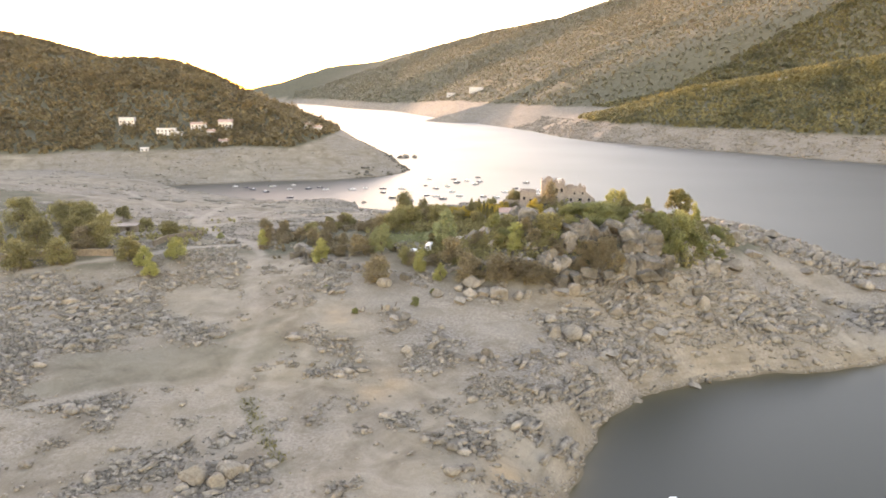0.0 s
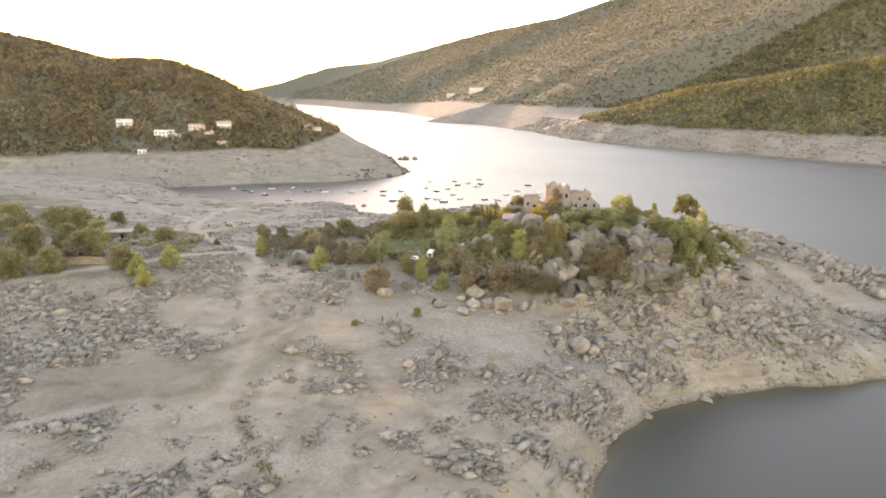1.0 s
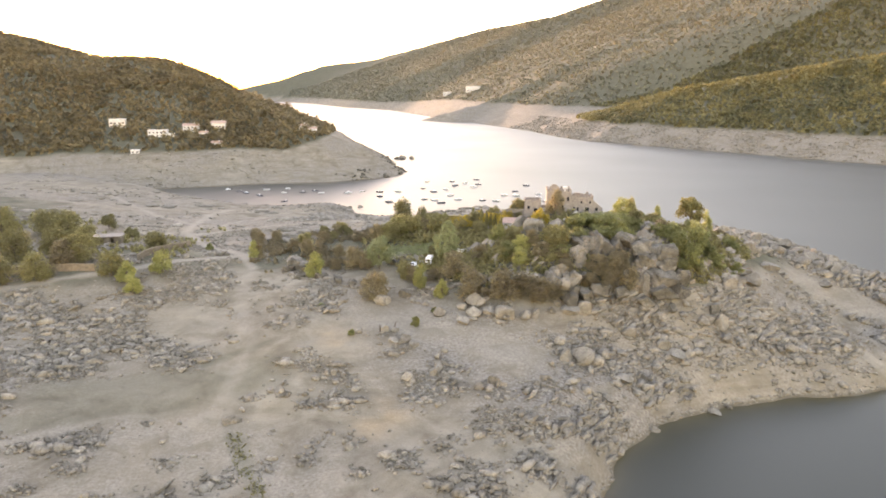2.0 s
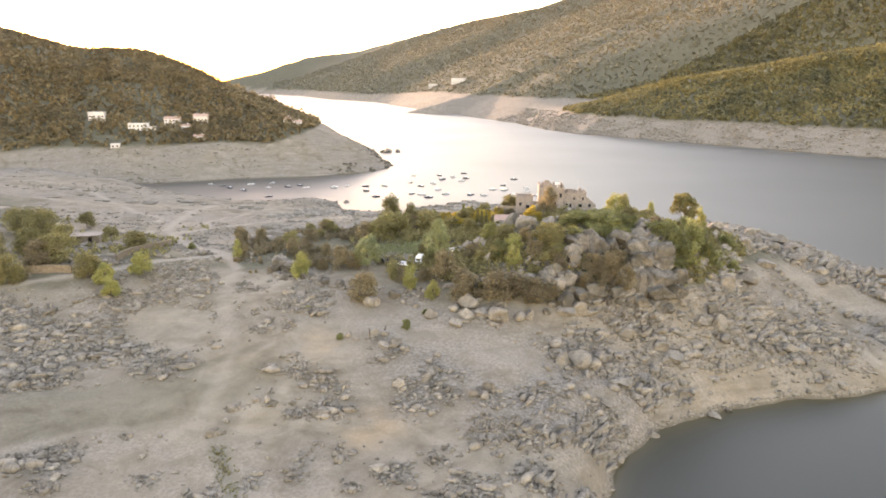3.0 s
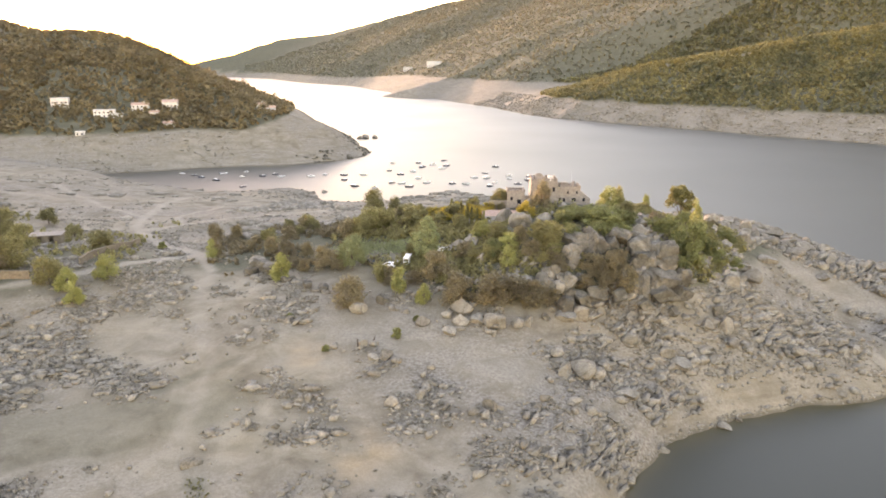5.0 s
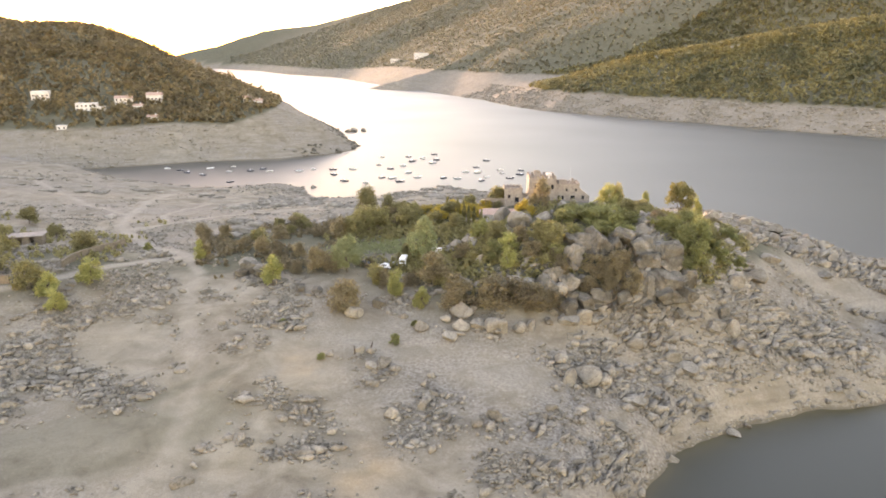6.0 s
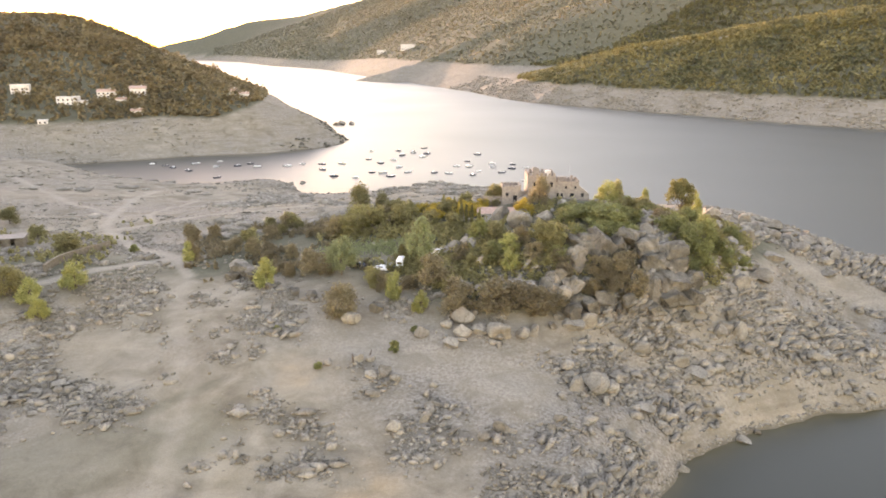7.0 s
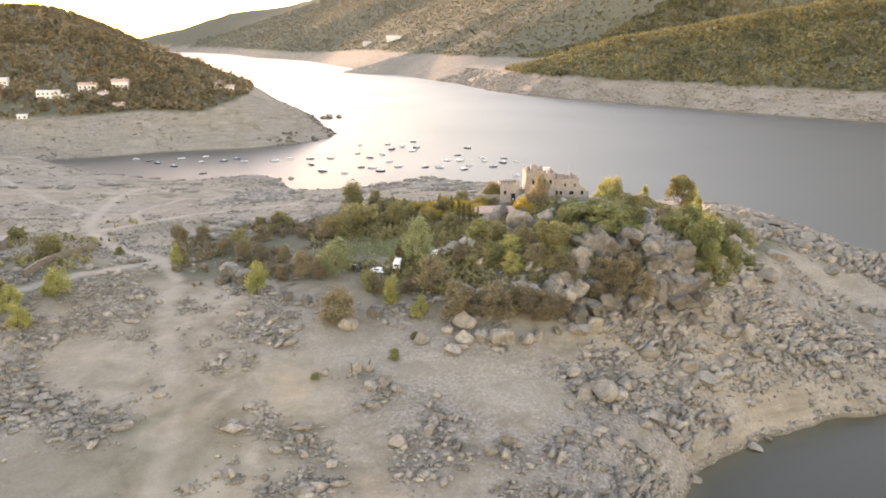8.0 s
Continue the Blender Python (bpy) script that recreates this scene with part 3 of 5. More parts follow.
def stony(x, y):
    """How thickly the lake bed is strewn with stones."""
    z = height(x, y)
    right = step(18, 48, x + 0.30 * (200 - y)) * (0.04 + np.clip(2.6 * rough(x, y, 13, 3, 31) - 0.1, 0, 0.7))
    left = step(-52, -70, x) * (0.06 + np.clip(2.5 * rough(x, y, 16, 3, 32) + 0.2, 0, 0.9))
    some = 0.03 + np.clip(2.2 * rough(x, y, 9, 3, 33) - 0.55, 0, 0.5)
    heap = np.zeros(np.shape(x))
    for px, py, r in PILES:
        heap = np.maximum(heap, np.exp(-(((x - px) ** 2 + (y - py) ** 2) / (r * r)) ** 1.5))
    d = np.maximum(np.maximum(right, left), np.maximum(some, heap * (0.55 + 0.45 * step(-0.25, 0.2, rough(x, y, 6, 2, 39)))))
    for half, course in TRACKS:
        d = d * step(half * 0.8, half * 2, line_distance(x, y, course))
    for half, course in WEEDS:
        d = d * step(half * 0.5, half * 1.3, line_distance(x, y, course) + rough(x, y, 6, 3, 25))
    return d * (z > 0.4) * (0.25 + 0.75 * step(2.0, 5.5, z + 2.0 * rough(x, y, 11, 3, 37)))


rng = np.random.default_rng(5)
PEBBLES = [rock_shape(k, 1, 6, 0.02) for k in range(8)]
STONES = [split_stone(20 + k, 16) for k in range(10)]
x, y = spread(rng, 30000, -150, 215, 95, 330, stony)
scatter("rubble", PEBBLES, rng, x, y, 0.3 + 0.5 * rng.pareto(2.6, len(x)).clip(0, 2.2), GRANITE, "loose grey granite rubble strewn over the dry lake bed")
x, y = spread(rng, 11500, -140, 205, 105, 330, lambda x, y: stony(x, y) ** 1.5 * np.where(x > 15, 1.0, 0.55) * np.where((y > 268) & (x < 95), 0.0, 1.0))
scatter("broken_stones", STONES, rng, x, y, (0.62 + 0.62 * rng.pareto(2.1, len(x)).clip(0, 3.2)) * np.where(x < 10, 0.85, 0.88), GRANITE, "angular broken granite stones heaped on the slope", 0.85, 0.2)
x, y = spread(rng, 11000, -130, 60, 108, 240, lambda x, y: (stony(x, y) > 0.42) * stony(x, y))
scatter("cobbles", [split_stone(40 + k, 10) for k in range(8)], rng, x, y, 0.42 + 0.4 * rng.pareto(2.4, len(x)).clip(0, 2.0), HEAP_ROCK, "small grey angular cobbles heaped between larger stones", 0.9, 0.1)
x, y = spread(rng, 6600, -130, 200, 108, 290, lambda x, y: stony(x, y) ** 1.4 * np.clip(0.1 + 2.4 * rough(x, y, 19, 3, 72), 0, 1) * (0.06 + 0.94 * step(12, 34, x)) * np.where((y > 268) & (x < 95), 0.0, 1.0))
scatter("rock_blades", [split_stone(k, 13) for k in range(10)], rng, x, y, 0.7 + 0.75 * rng.pareto(2.0, len(x)).clip(0, 3.0), GRANITE, "tilted blades of jointed granite standing out of the slope", 0.9, 0.25, True)
def off_track(x, y):
    return np.minimum.reduce([step(half * 0.8, half * 2.2, line_distance(x, y, course)) for half, course in TRACKS[:6]])


x, y = spread(rng, 4200, -330, 190, 265, 560, lambda x, y: (height(x, y) > 0.5) * off_track(x, y) * np.clip(0.05 + 1.3 * rough(x, y, 35, 3, 34), 0, 1))
scatter("rubble", PEBBLES, rng, x, y, 0.7 + 0.9 * rng.pareto(2.2, len(x)).clip(0, 2.5), GRANITE, "weathered granite stones on the bare ground by the inlet", 0.55, 0.3)


def drawdown(x, y):
    z = height(x, y)
    return ((z > 0.5) & (z < FULL)) * np.clip(0.25 + 1.2 * rough(x, y, 60, 3, 35), 0, 1)


x, y = spread(rng, 1500, -80, 60, 285, 480, lambda x, y: (height(x, y) > 1) * np.clip(2.2 * rough(x, y, 30, 3, 36), 0, 1))
scatter("outcrop", STONES, rng, x, y, 1.6 + 1.6 * rng.pareto(2.4, len(x)).clip(0, 2.0), GRANITE, "low pinkish granite outcrops on the bare rise by the cove", 0.6, 0.35)
x, y = spread(rng, 8500, 100, 760, 640, 1500, lambda x, y: ((height(x, y) > 0.5) & (height(x, y) < FULL)) * np.clip(0.5 + 0.9 * rough(x * 0.7, y * 0.7, 18, 3, 35), 0, 1))
scatter("shore_rocks", PEBBLES, rng, x, y, 1.3 + 1.9 * rng.pareto(2.4, len(x)).clip(0, 2.4), GRANITE, "pale granite rocks on the bared far bank", 0.6, 0.3)
x, y = spread(rng, 1500, -330, -20, 570, 1000, drawdown)
scatter("shore_rocks", PEBBLES, rng, x, y, 0.9 + 1.3 * rng.pareto(2.6, len(x)).clip(0, 2.2), GRANITE, "scattered stones on the bared sandy bank of the headland", 0.55, 0.35)

x, y = spread(rng, 170, -100, -25, 640, 960, lambda x, y: (height(x, y) > 0.2) * (height(x, y) < 9) * np.clip(0.3 + 1.5 * rough(x, y, 20, 3, 41), 0, 1))
scatter("shore_rocks", STONES, rng, x, y, 1.6 + 1.2 * rng.pareto(2.4, len(x)).clip(0, 1.6), CRAG_ROCK, "dark rocks along the bare point of the headland", 0.8, 0.25)

# boulders that can be told apart: x, y, width
BOULDERS = [(-18.4, 209.4, 5.4), (8.3, 199.6, 4.2), (12.3, 199.2, 3.9), (17.6, 198.2, 6.4), (22.2, 197.5, 4.0), (25.6, 198, 3.6), (5.2, 203.5, 3.4), (9.0, 204.6, 5.6), (35.4, 199.8, 5.6), (40.7, 202.0, 5.4),
            (35.7, 183.4, 6.7), (31.3, 180.8, 4.8), (40.2, 184.1, 4.3), (-1.7, 200.8, 3.7), (4.8, 195.3, 3.8), (61.8, 193.7, 4.7), (72.8, 192.5, 4.0), (80.1, 202.7, 5.7),
            (52.5, 197.0, 5.4), (75.0, 202.0, 4.2), (63.1, 190.1, 5.2), (31.5, 241, 8.6), (37.5, 241, 5.0), (27, 254.5, 8.6), (33.5, 253, 5), (22.5, 254, 4.4), (24.0, 211.5, 4.2), (27.8, 208.6, 6.2)]
BOULDERS_HIGH = [(10.5, 239.2, 4.0), (15.9, 223.2, 4.4), (35.2, 208.2, 5.6), (9.2, 215.2, 6.8), (-52.5, 246.4, 6.4), (113.0, 259.0, 6.3), (99.0, 282, 6.5), (112, 286, 9.0), (120, 290, 6.2), (118, 298, 6.4), (126, 301, 5.6), (134, 298, 5.6), (141, 290, 6.0), (150, 283, 5.6), (129, 271, 5.0), (52, 169.5, 2.4), (70.5, 178.6, 3.2), (76, 181.8, 2.0), (107, 189.8, 2.4), (92, 188.4, 1.9), (101, 189.8, 1.8), (41.5, 159.6, 1.8),
                 (114.3, 245.7, 6.4), (89.5, 219.4, 6.1), (99.0, 226.7, 6.4), (-16.7, 190.4, 3.2), (-13.7, 191.5, 2.5), (-10.9, 186.3, 3.3), (-13.9, 184.3, 2.8), (53.0, 179.4, 4.2), (-46.5, 114.5, 5.2), (-42, 113, 4.6), (-40, 118, 5.6), (-48, 118.5, 3.6),
                 (39.6, 169.2, 3.2), (11.9, 164.9, 4.2), (-9.6, 167.8, 3.2), (-2.9, 170.4, 3.3)]
# the crag below the castle: x, y, width, height, depth, turn
CRAG = [(43.2, 221, 6.8, 6.6, 8, 16), (48.4, 220.4, 6.6, 7.4, 8, 6), (53.2, 220.4, 5, 6, 7, -10), (60.2, 219, 6, 5, 7, 8), (66.6, 218, 9.6, 5.4, 8, 2), (60.5, 214.5, 7, 7, 6, -18), (67, 214.5, 6, 5.5, 6, 10), (64.5, 210.5, 9.5, 5.5, 6, 8), (63.5, 207.5, 9, 4.5, 5, 2), (55.5, 209.5, 5, 6.5, 5, -8), (58.5, 208.5, 3.5, 6, 4, 12),
        (34.5, 211, 6, 7, 5, 22), (37.5, 208.5, 5, 6, 4.5, -16), (32, 208, 5, 5.5, 4.5, 10), (41, 205.5, 5, 4.2, 4.5, 12), (45.5, 206.5, 4.5, 4, 4, -20), (40, 217, 6, 5.5, 5, 30), (71.5, 212.5, 4.5, 6, 5, -6), (57, 221.5, 7, 5, 6, 50),
        (69.5, 208, 5, 4.5, 4.5, 18), (58, 204.8, 5, 3.6, 4, 0), (51.5, 206, 4.5, 3.6, 4, 24), (36, 203, 4.5, 3.4, 4, 8)]
SMOOTH = [new("boulder", mesh_from("boulder", *rock_shape(60 + k, 3, 7, 0.02), GRANITE, True)) for k in range(6)]
BLOCKS = [new("crag_block", mesh_from("boulder", *block_shape(80 + k), CRAG_ROCK)) for k in range(6)]

SLABS = [mesh_from("flat_rock", *block_shape(95 + k), GRANITE) for k in range(3)]


def set_boulder(source, x, y, sx, sy, sz, turn, sunk, label, group, base=None):
    ob = source.copy()
    scene.collection.objects.link(ob)
    ob.matrix_basis = Matrix.LocRotScale((x, y, (ground_at(x, y) if base is None else base) + sz * (0.42 - sunk)), Euler((rng.uniform(-0.2, 0.2), rng.uniform(-0.2, 0.2), turn)), (sx, sy, sz))
    return tagged(ob, label, "boulder", group)


for k, (x, y, w) in enumerate(BOULDERS + BOULDERS_HIGH):
    set_boulder(SMOOTH[k % 6], x, y, w * 1.15, w * rng.uniform(0.8, 1.1), w * rng.uniform(0.75, 0.95), rng.uniform(-0.6, 0.6), 0.12,
                "large rounded grey granite boulder on the slope", "boulders of the castle hill")
for k, (x, y, w, h, d, turn) in enumerate(CRAG):
    set_boulder(BLOCKS[k % 6], x, y, w * 1.2, d * 1.2, h * 1.25, radians(turn), 0.5 - 2.2 / (h * 1.25), "massive fissured granite block of the crag below the castle", "crag blocks")
x, y = spread(rng, 34, 28, 80, 200, 216, lambda x, y: 1 - np.exp(-(((x - 47) / 6) ** 2 + ((y - 211) / 5) ** 2)))
for k, (px, py) in enumerate(zip(x, y)):
    w = rng.uniform(1.8, 3.8)
    set_boulder(BLOCKS[k % 6], px, py, w * 1.2, w * rng.uniform(0.7, 1.1), w * rng.uniform(0.8, 1.3), rng.uniform(-1, 1), 0.22, "fissured granite block of the crag below the castle", "crag blocks")
x, y = spread(rng, 64, 96, 180, 232, 305, lambda x, y: np.exp(-(line_distance(x, y, [(104, 288), (128, 276), (150, 262), (175, 245)]) / 13) ** 2))
for k, (px, py) in enumerate(zip(x, y)):
    w = rng.uniform(2.6, 6.2)
    set_boulder(SMOOTH[k % 6], px, py, w * 1.2, w, w * rng.uniform(0.6, 0.9), rng.uniform(-3, 3), 0.1, "rounded granite boulder on the bare ridge above the lake", "boulders of the ridge")
for k, (px, py, w) in enumerate(((-47, 242, 5), (-50.5, 245, 6), (-44.5, 239.5, 4), (-53, 241, 3.5), (-41, 231, 3), (-34, 225, 3.4), (-29, 222, 3), (-12, 214, 3.2))):
    set_boulder(BLOCKS[k % 6], px, py, w * 1.1, w, w * 0.9, k, 0.15, "pale blocky granite boulder at the foot of the shrubs", "boulders of the castle hill")
x, y = spread(rng, 900, 18, 205, 105, 230, lambda x, y: ((height(x, y) > 0.05) & (height(x, y) < 1.6)) + 0.0)
scatter("shore_stones", PEBBLES, rng, x, y, 0.45 + 0.5 * rng.pareto(2.4, len(x)).clip(0, 2.4), GRANITE, "damp stones along the waterline of the bay", 0.6, 0.3)
x, y = spread(rng, 60, -128, -72, 176, 222, lambda x, y: stony(x, y) * (stony(x, y) > 0.3))
for k, (px, py) in enumerate(zip(x, y)):
    w = rng.uniform(1.6, 3.6)
    ob = set_boulder(BLOCKS[k % 6], px, py, w * 1.4, w * 0.9, w * rng.uniform(0.28, 0.42), rng.normal(0.35, 0.25), 0.2, "flat weathered grey rock bedded in the stony ground", "flat rocks")
    ob.name = "flat_rock"
    ob.data = SLABS[k % 3]
x, y = spread(rng, 120, -230, 60, 290, 545, lambda x, y: (height(x, y) > 1) * off_track(x, y) * np.clip(2.2 * rough(x, y, 38, 3, 38) + 0.1, 0, 1))
scatter("bedrock_ribs", STONES, rng, x, y, rng.uniform(3.0, 8.0, len(x)), GRANITE, "low ribs of pinkish bedrock in the bare ground by the inlet", 0.22, 0.2)
x, y = spread(rng, 190, 10, 180, 172, 275, lambda x, y: stony(x, y) ** 2 * (height(x, y) > 2))
for k, (px, py) in enumerate(zip(x, y)):
    w = 1.6 + 1.2 * min(rng.pareto(2.2), 2.4)
    source = SMOOTH[k % 6]
    set_boulder(source, px, py, w * 1.1, w * rng.uniform(0.7, 1.1), w * rng.uniform(0.55, 0.9), rng.uniform(-3, 3), 0.1, "grey granite boulder among rubble on the slope", "boulders of the castle hill")
x, y = spread(rng, 26, -10, 125, 222, 285, lambda x, y: (height(x, y) > 27) + 0.0)
for k, (px, py) in enumerate(zip(x, y)):
    w = rng.uniform(2.5, 5.0)
    set_boulder(SMOOTH[k % 6], px, py, w * 1.15, w, w * rng.uniform(0.7, 1.0), rng.uniform(-3, 3), 0.14, "weathered granite boulder among the shrubs", "boulders of the castle hill")
for k, (px, py, w) in enumerate(((-52, 838, 7), (-46, 842, 9), (-43, 836, 6), (-36, 842, 7), (-33, 838, 4), (0.7, 470, 3), (3.0, 471, 2), (-58, 497, 4))):
    set_boulder(SMOOTH[k % 6], px, py, w * 1.2, w, w * 0.8, k, 0.1, "dark rock standing out of the water", "rocks in the water", max(ground_at(px, py), -0.6))
for k in range(10):
    set_boulder(SMOOTH[k % 6], -1.5 + 0.62 * k, 221.6 - 0.16 * k + rng.uniform(-0.4, 0.4), 1.1, 1.0, 0.95, k, 0.0, "small whitish stone in a row edging the shrubs", "edging stones")
for source in SMOOTH + BLOCKS:
    bpy.data.objects.remove(source)


# ---- plants ----
def leaves(rng, centres, radii, count, size, squash=1.0):
    """Leaf quads gathered in clumps and facing outward from them, more or less: vertices and faces."""
    k = rng.integers(0, len(centres), count)
    way = rng.normal(size=(count, 3))
    way /= np.linalg.norm(way, axis=1)[:, None]
    at = centres[k] + way * (radii[k] * rng.uniform(0.3, 1.2, count))[:, None] * np.array([1, 1, squash])
    shape = np.array([(-0.5, -0.35, 0), (0.5, -0.35, 0.12), (0.45, 0.4, 0), (-0.4, 0.35, 0.12)])
    p = np.einsum("nij,vj->nvi", facing(rng, way, 1.1), shape) * (size * rng.uniform(0.6, 1.4, count))[:, None, None] + at[:, None]
    return p.reshape(-1, 3), np.arange(count * 4).reshape(-1, 4)


def crown_clumps(rng, form, n):
    """Clump centres and radii of a crown one metre wide and high, its foot at 0."""
    a, u = rng.uniform(0, 2 * math.pi, n), rng.uniform(0, 1, n)
    if form == "column":
        z, r, size = 0.08 + 0.86 * u, 0.30 * np.sin(np.pi * (0.12 + 0.86 * u)) * rng.uniform(0.3, 1, n), rng.uniform(0.12, 0.2, n)
    elif form == "pine":
        z = 0.36 + 0.54 * u + 0.03 * np.sin(3 * a)
        r, size = (0.30 + 0.10 * np.sin(3 * a + 1)) * np.sqrt(np.clip(1.05 - u ** 2.2, 0.05, 1)) * rng.uniform(0.55, 1, n), rng.uniform(0.07, 0.13, n)
    elif form == "open":
        z, r, size = 0.18 + 0.74 * u, 0.40 * np.sin(np.pi * (0.18 + 0.72 * u)) * rng.uniform(0.5, 1, n), rng.uniform(0.07, 0.13, n)
    else:
        z = 0.10 + 0.72 * u
        r, size = 0.38 * np.sqrt(np.clip(1 - (u * 0.95) ** 2.4, 0.03, 1)) * rng.uniform(0.35, 1, n), rng.uniform(0.12, 0.20, n)
    return np.stack([r * np.cos(a), r * np.sin(a), z], 1), size


def plant(name, seed, form, count, size, mat, category, trunk=0.03, clumps=26):
    """A tree or bush one metre wide and high, with its trunk and limbs and a crown of leaf clumps."""
    rng = np.random.default_rng(seed)
    centres, radii = crown_clumps(rng, form, clumps)
    ob = new(name)
    tagged(ob, category=category)
    bm = bmesh.new()
    top = Vector((rng.uniform(-0.04, 0.04), rng.uniform(-0.04, 0.04), 0.45 if form != "column" else 0.8))
    tube(bm, (0, 0, -0.12), top, trunk, trunk * 0.55)
    for k in rng.choice(clumps, min(9, clumps), replace=False):
        fork = Vector((0, 0, 0)).lerp(top, rng.uniform(0.2, 0.95))
        tube(bm, fork, centres[k], trunk * 0.4, trunk * 0.14, 4)
    part("trunk" if category == "tree" else "stem", bm, BARK, ob)
    v, f = leaves(rng, centres, radii, count, size)
    crown = new("crown" if category == "tree" else "foliage", mesh_from("crown", v, f, mat))
    crown.parent = ob
    return ob


KINDS = {
    "sparse": ([plant("ash_tree", 48, "round", 5270, 0.029, LEAF_OLIVE, "tree", 0.02, 60)], "tall thin-leaved tree standing out above the scrub", ""),
    "pine": ([plant("pine_tree", 1, "pine", 5200, 0.030, LEAF_PINE, "tree", 0.024, 34)], "stone pine with a broad sunlit olive crown on the hilltop", ""),
    "oak": ([plant("oak_tree", 2 + k, "round", 5580, 0.033, LEAF_OLIVE, "tree") for k in range(2)], "round-crowned olive-brown oak tree by the castle", ""),
    "yellow": ([plant("shrub", 6 + k, "round", 3720, 0.038, LEAF_YELLOW, "shrub", 0.02, 18) for k in range(2)], "yellow autumn shrub with the low sun's gold put into its leaves", "golden shrubs"),
    "lime": ([plant("shrub", 10 + k, "round", 4030, 0.038, LEAF_LIME, "shrub", 0.02, 20) for k in range(2)], "bright yellow-green leafy shrub among rocks", "yellow-green shrubs"),
    "poplar": ([plant("poplar_tree", 14 + k, "open", 6500, 0.029, LEAF_PALE, "tree", 0.02, 56) for k in range(2)], "young pale green poplar tree beside the clearing", ""),
    "olive": ([plant("shrub", 18 + k, "round", 3875, 0.039, LEAF_OLIVE, "shrub", 0.02, 22) for k in range(3)], "dense olive-green evergreen shrub on the castle hill", "olive shrubs"),
    "green": ([plant("shrub", 24 + k, "round", 3875, 0.038, LEAF_GREEN, "shrub", 0.02, 24) for k in range(3)], "spreading dark green shrub on the castle hill", "green shrubs"),
    "brown": ([plant("shrub", 30 + k, "round", 4030, 0.037, LEAF_BROWN, "shrub", 0.02, 24) for k in range(3)], "rounded brownish dry shrub at the foot of the hill", "dry brown shrubs"),
    "grove": ([plant("oak_tree", 36 + k, "round", 6510, 0.027, LEAF_OLIVE, "tree", 0.025, 34) for k in range(2)], "broad olive-brown oak tree in a grove on the rise", "oak grove"),
    "cypress": ([plant("cypress_tree", 40, "column", 1200, 0.075, LEAF_PINE, "tree", 0.05, 16)], "slim dark cypress tree in a row below the castle", "cypress row"),
    "tuft": ([plant("low_bush", 44 + k, "round", 1395, 0.072, LEAF_GREEN, "bush", 0.03, 22) for k in range(2)], "low lone bush growing on the dry lake bed", "lone bushes"),
}
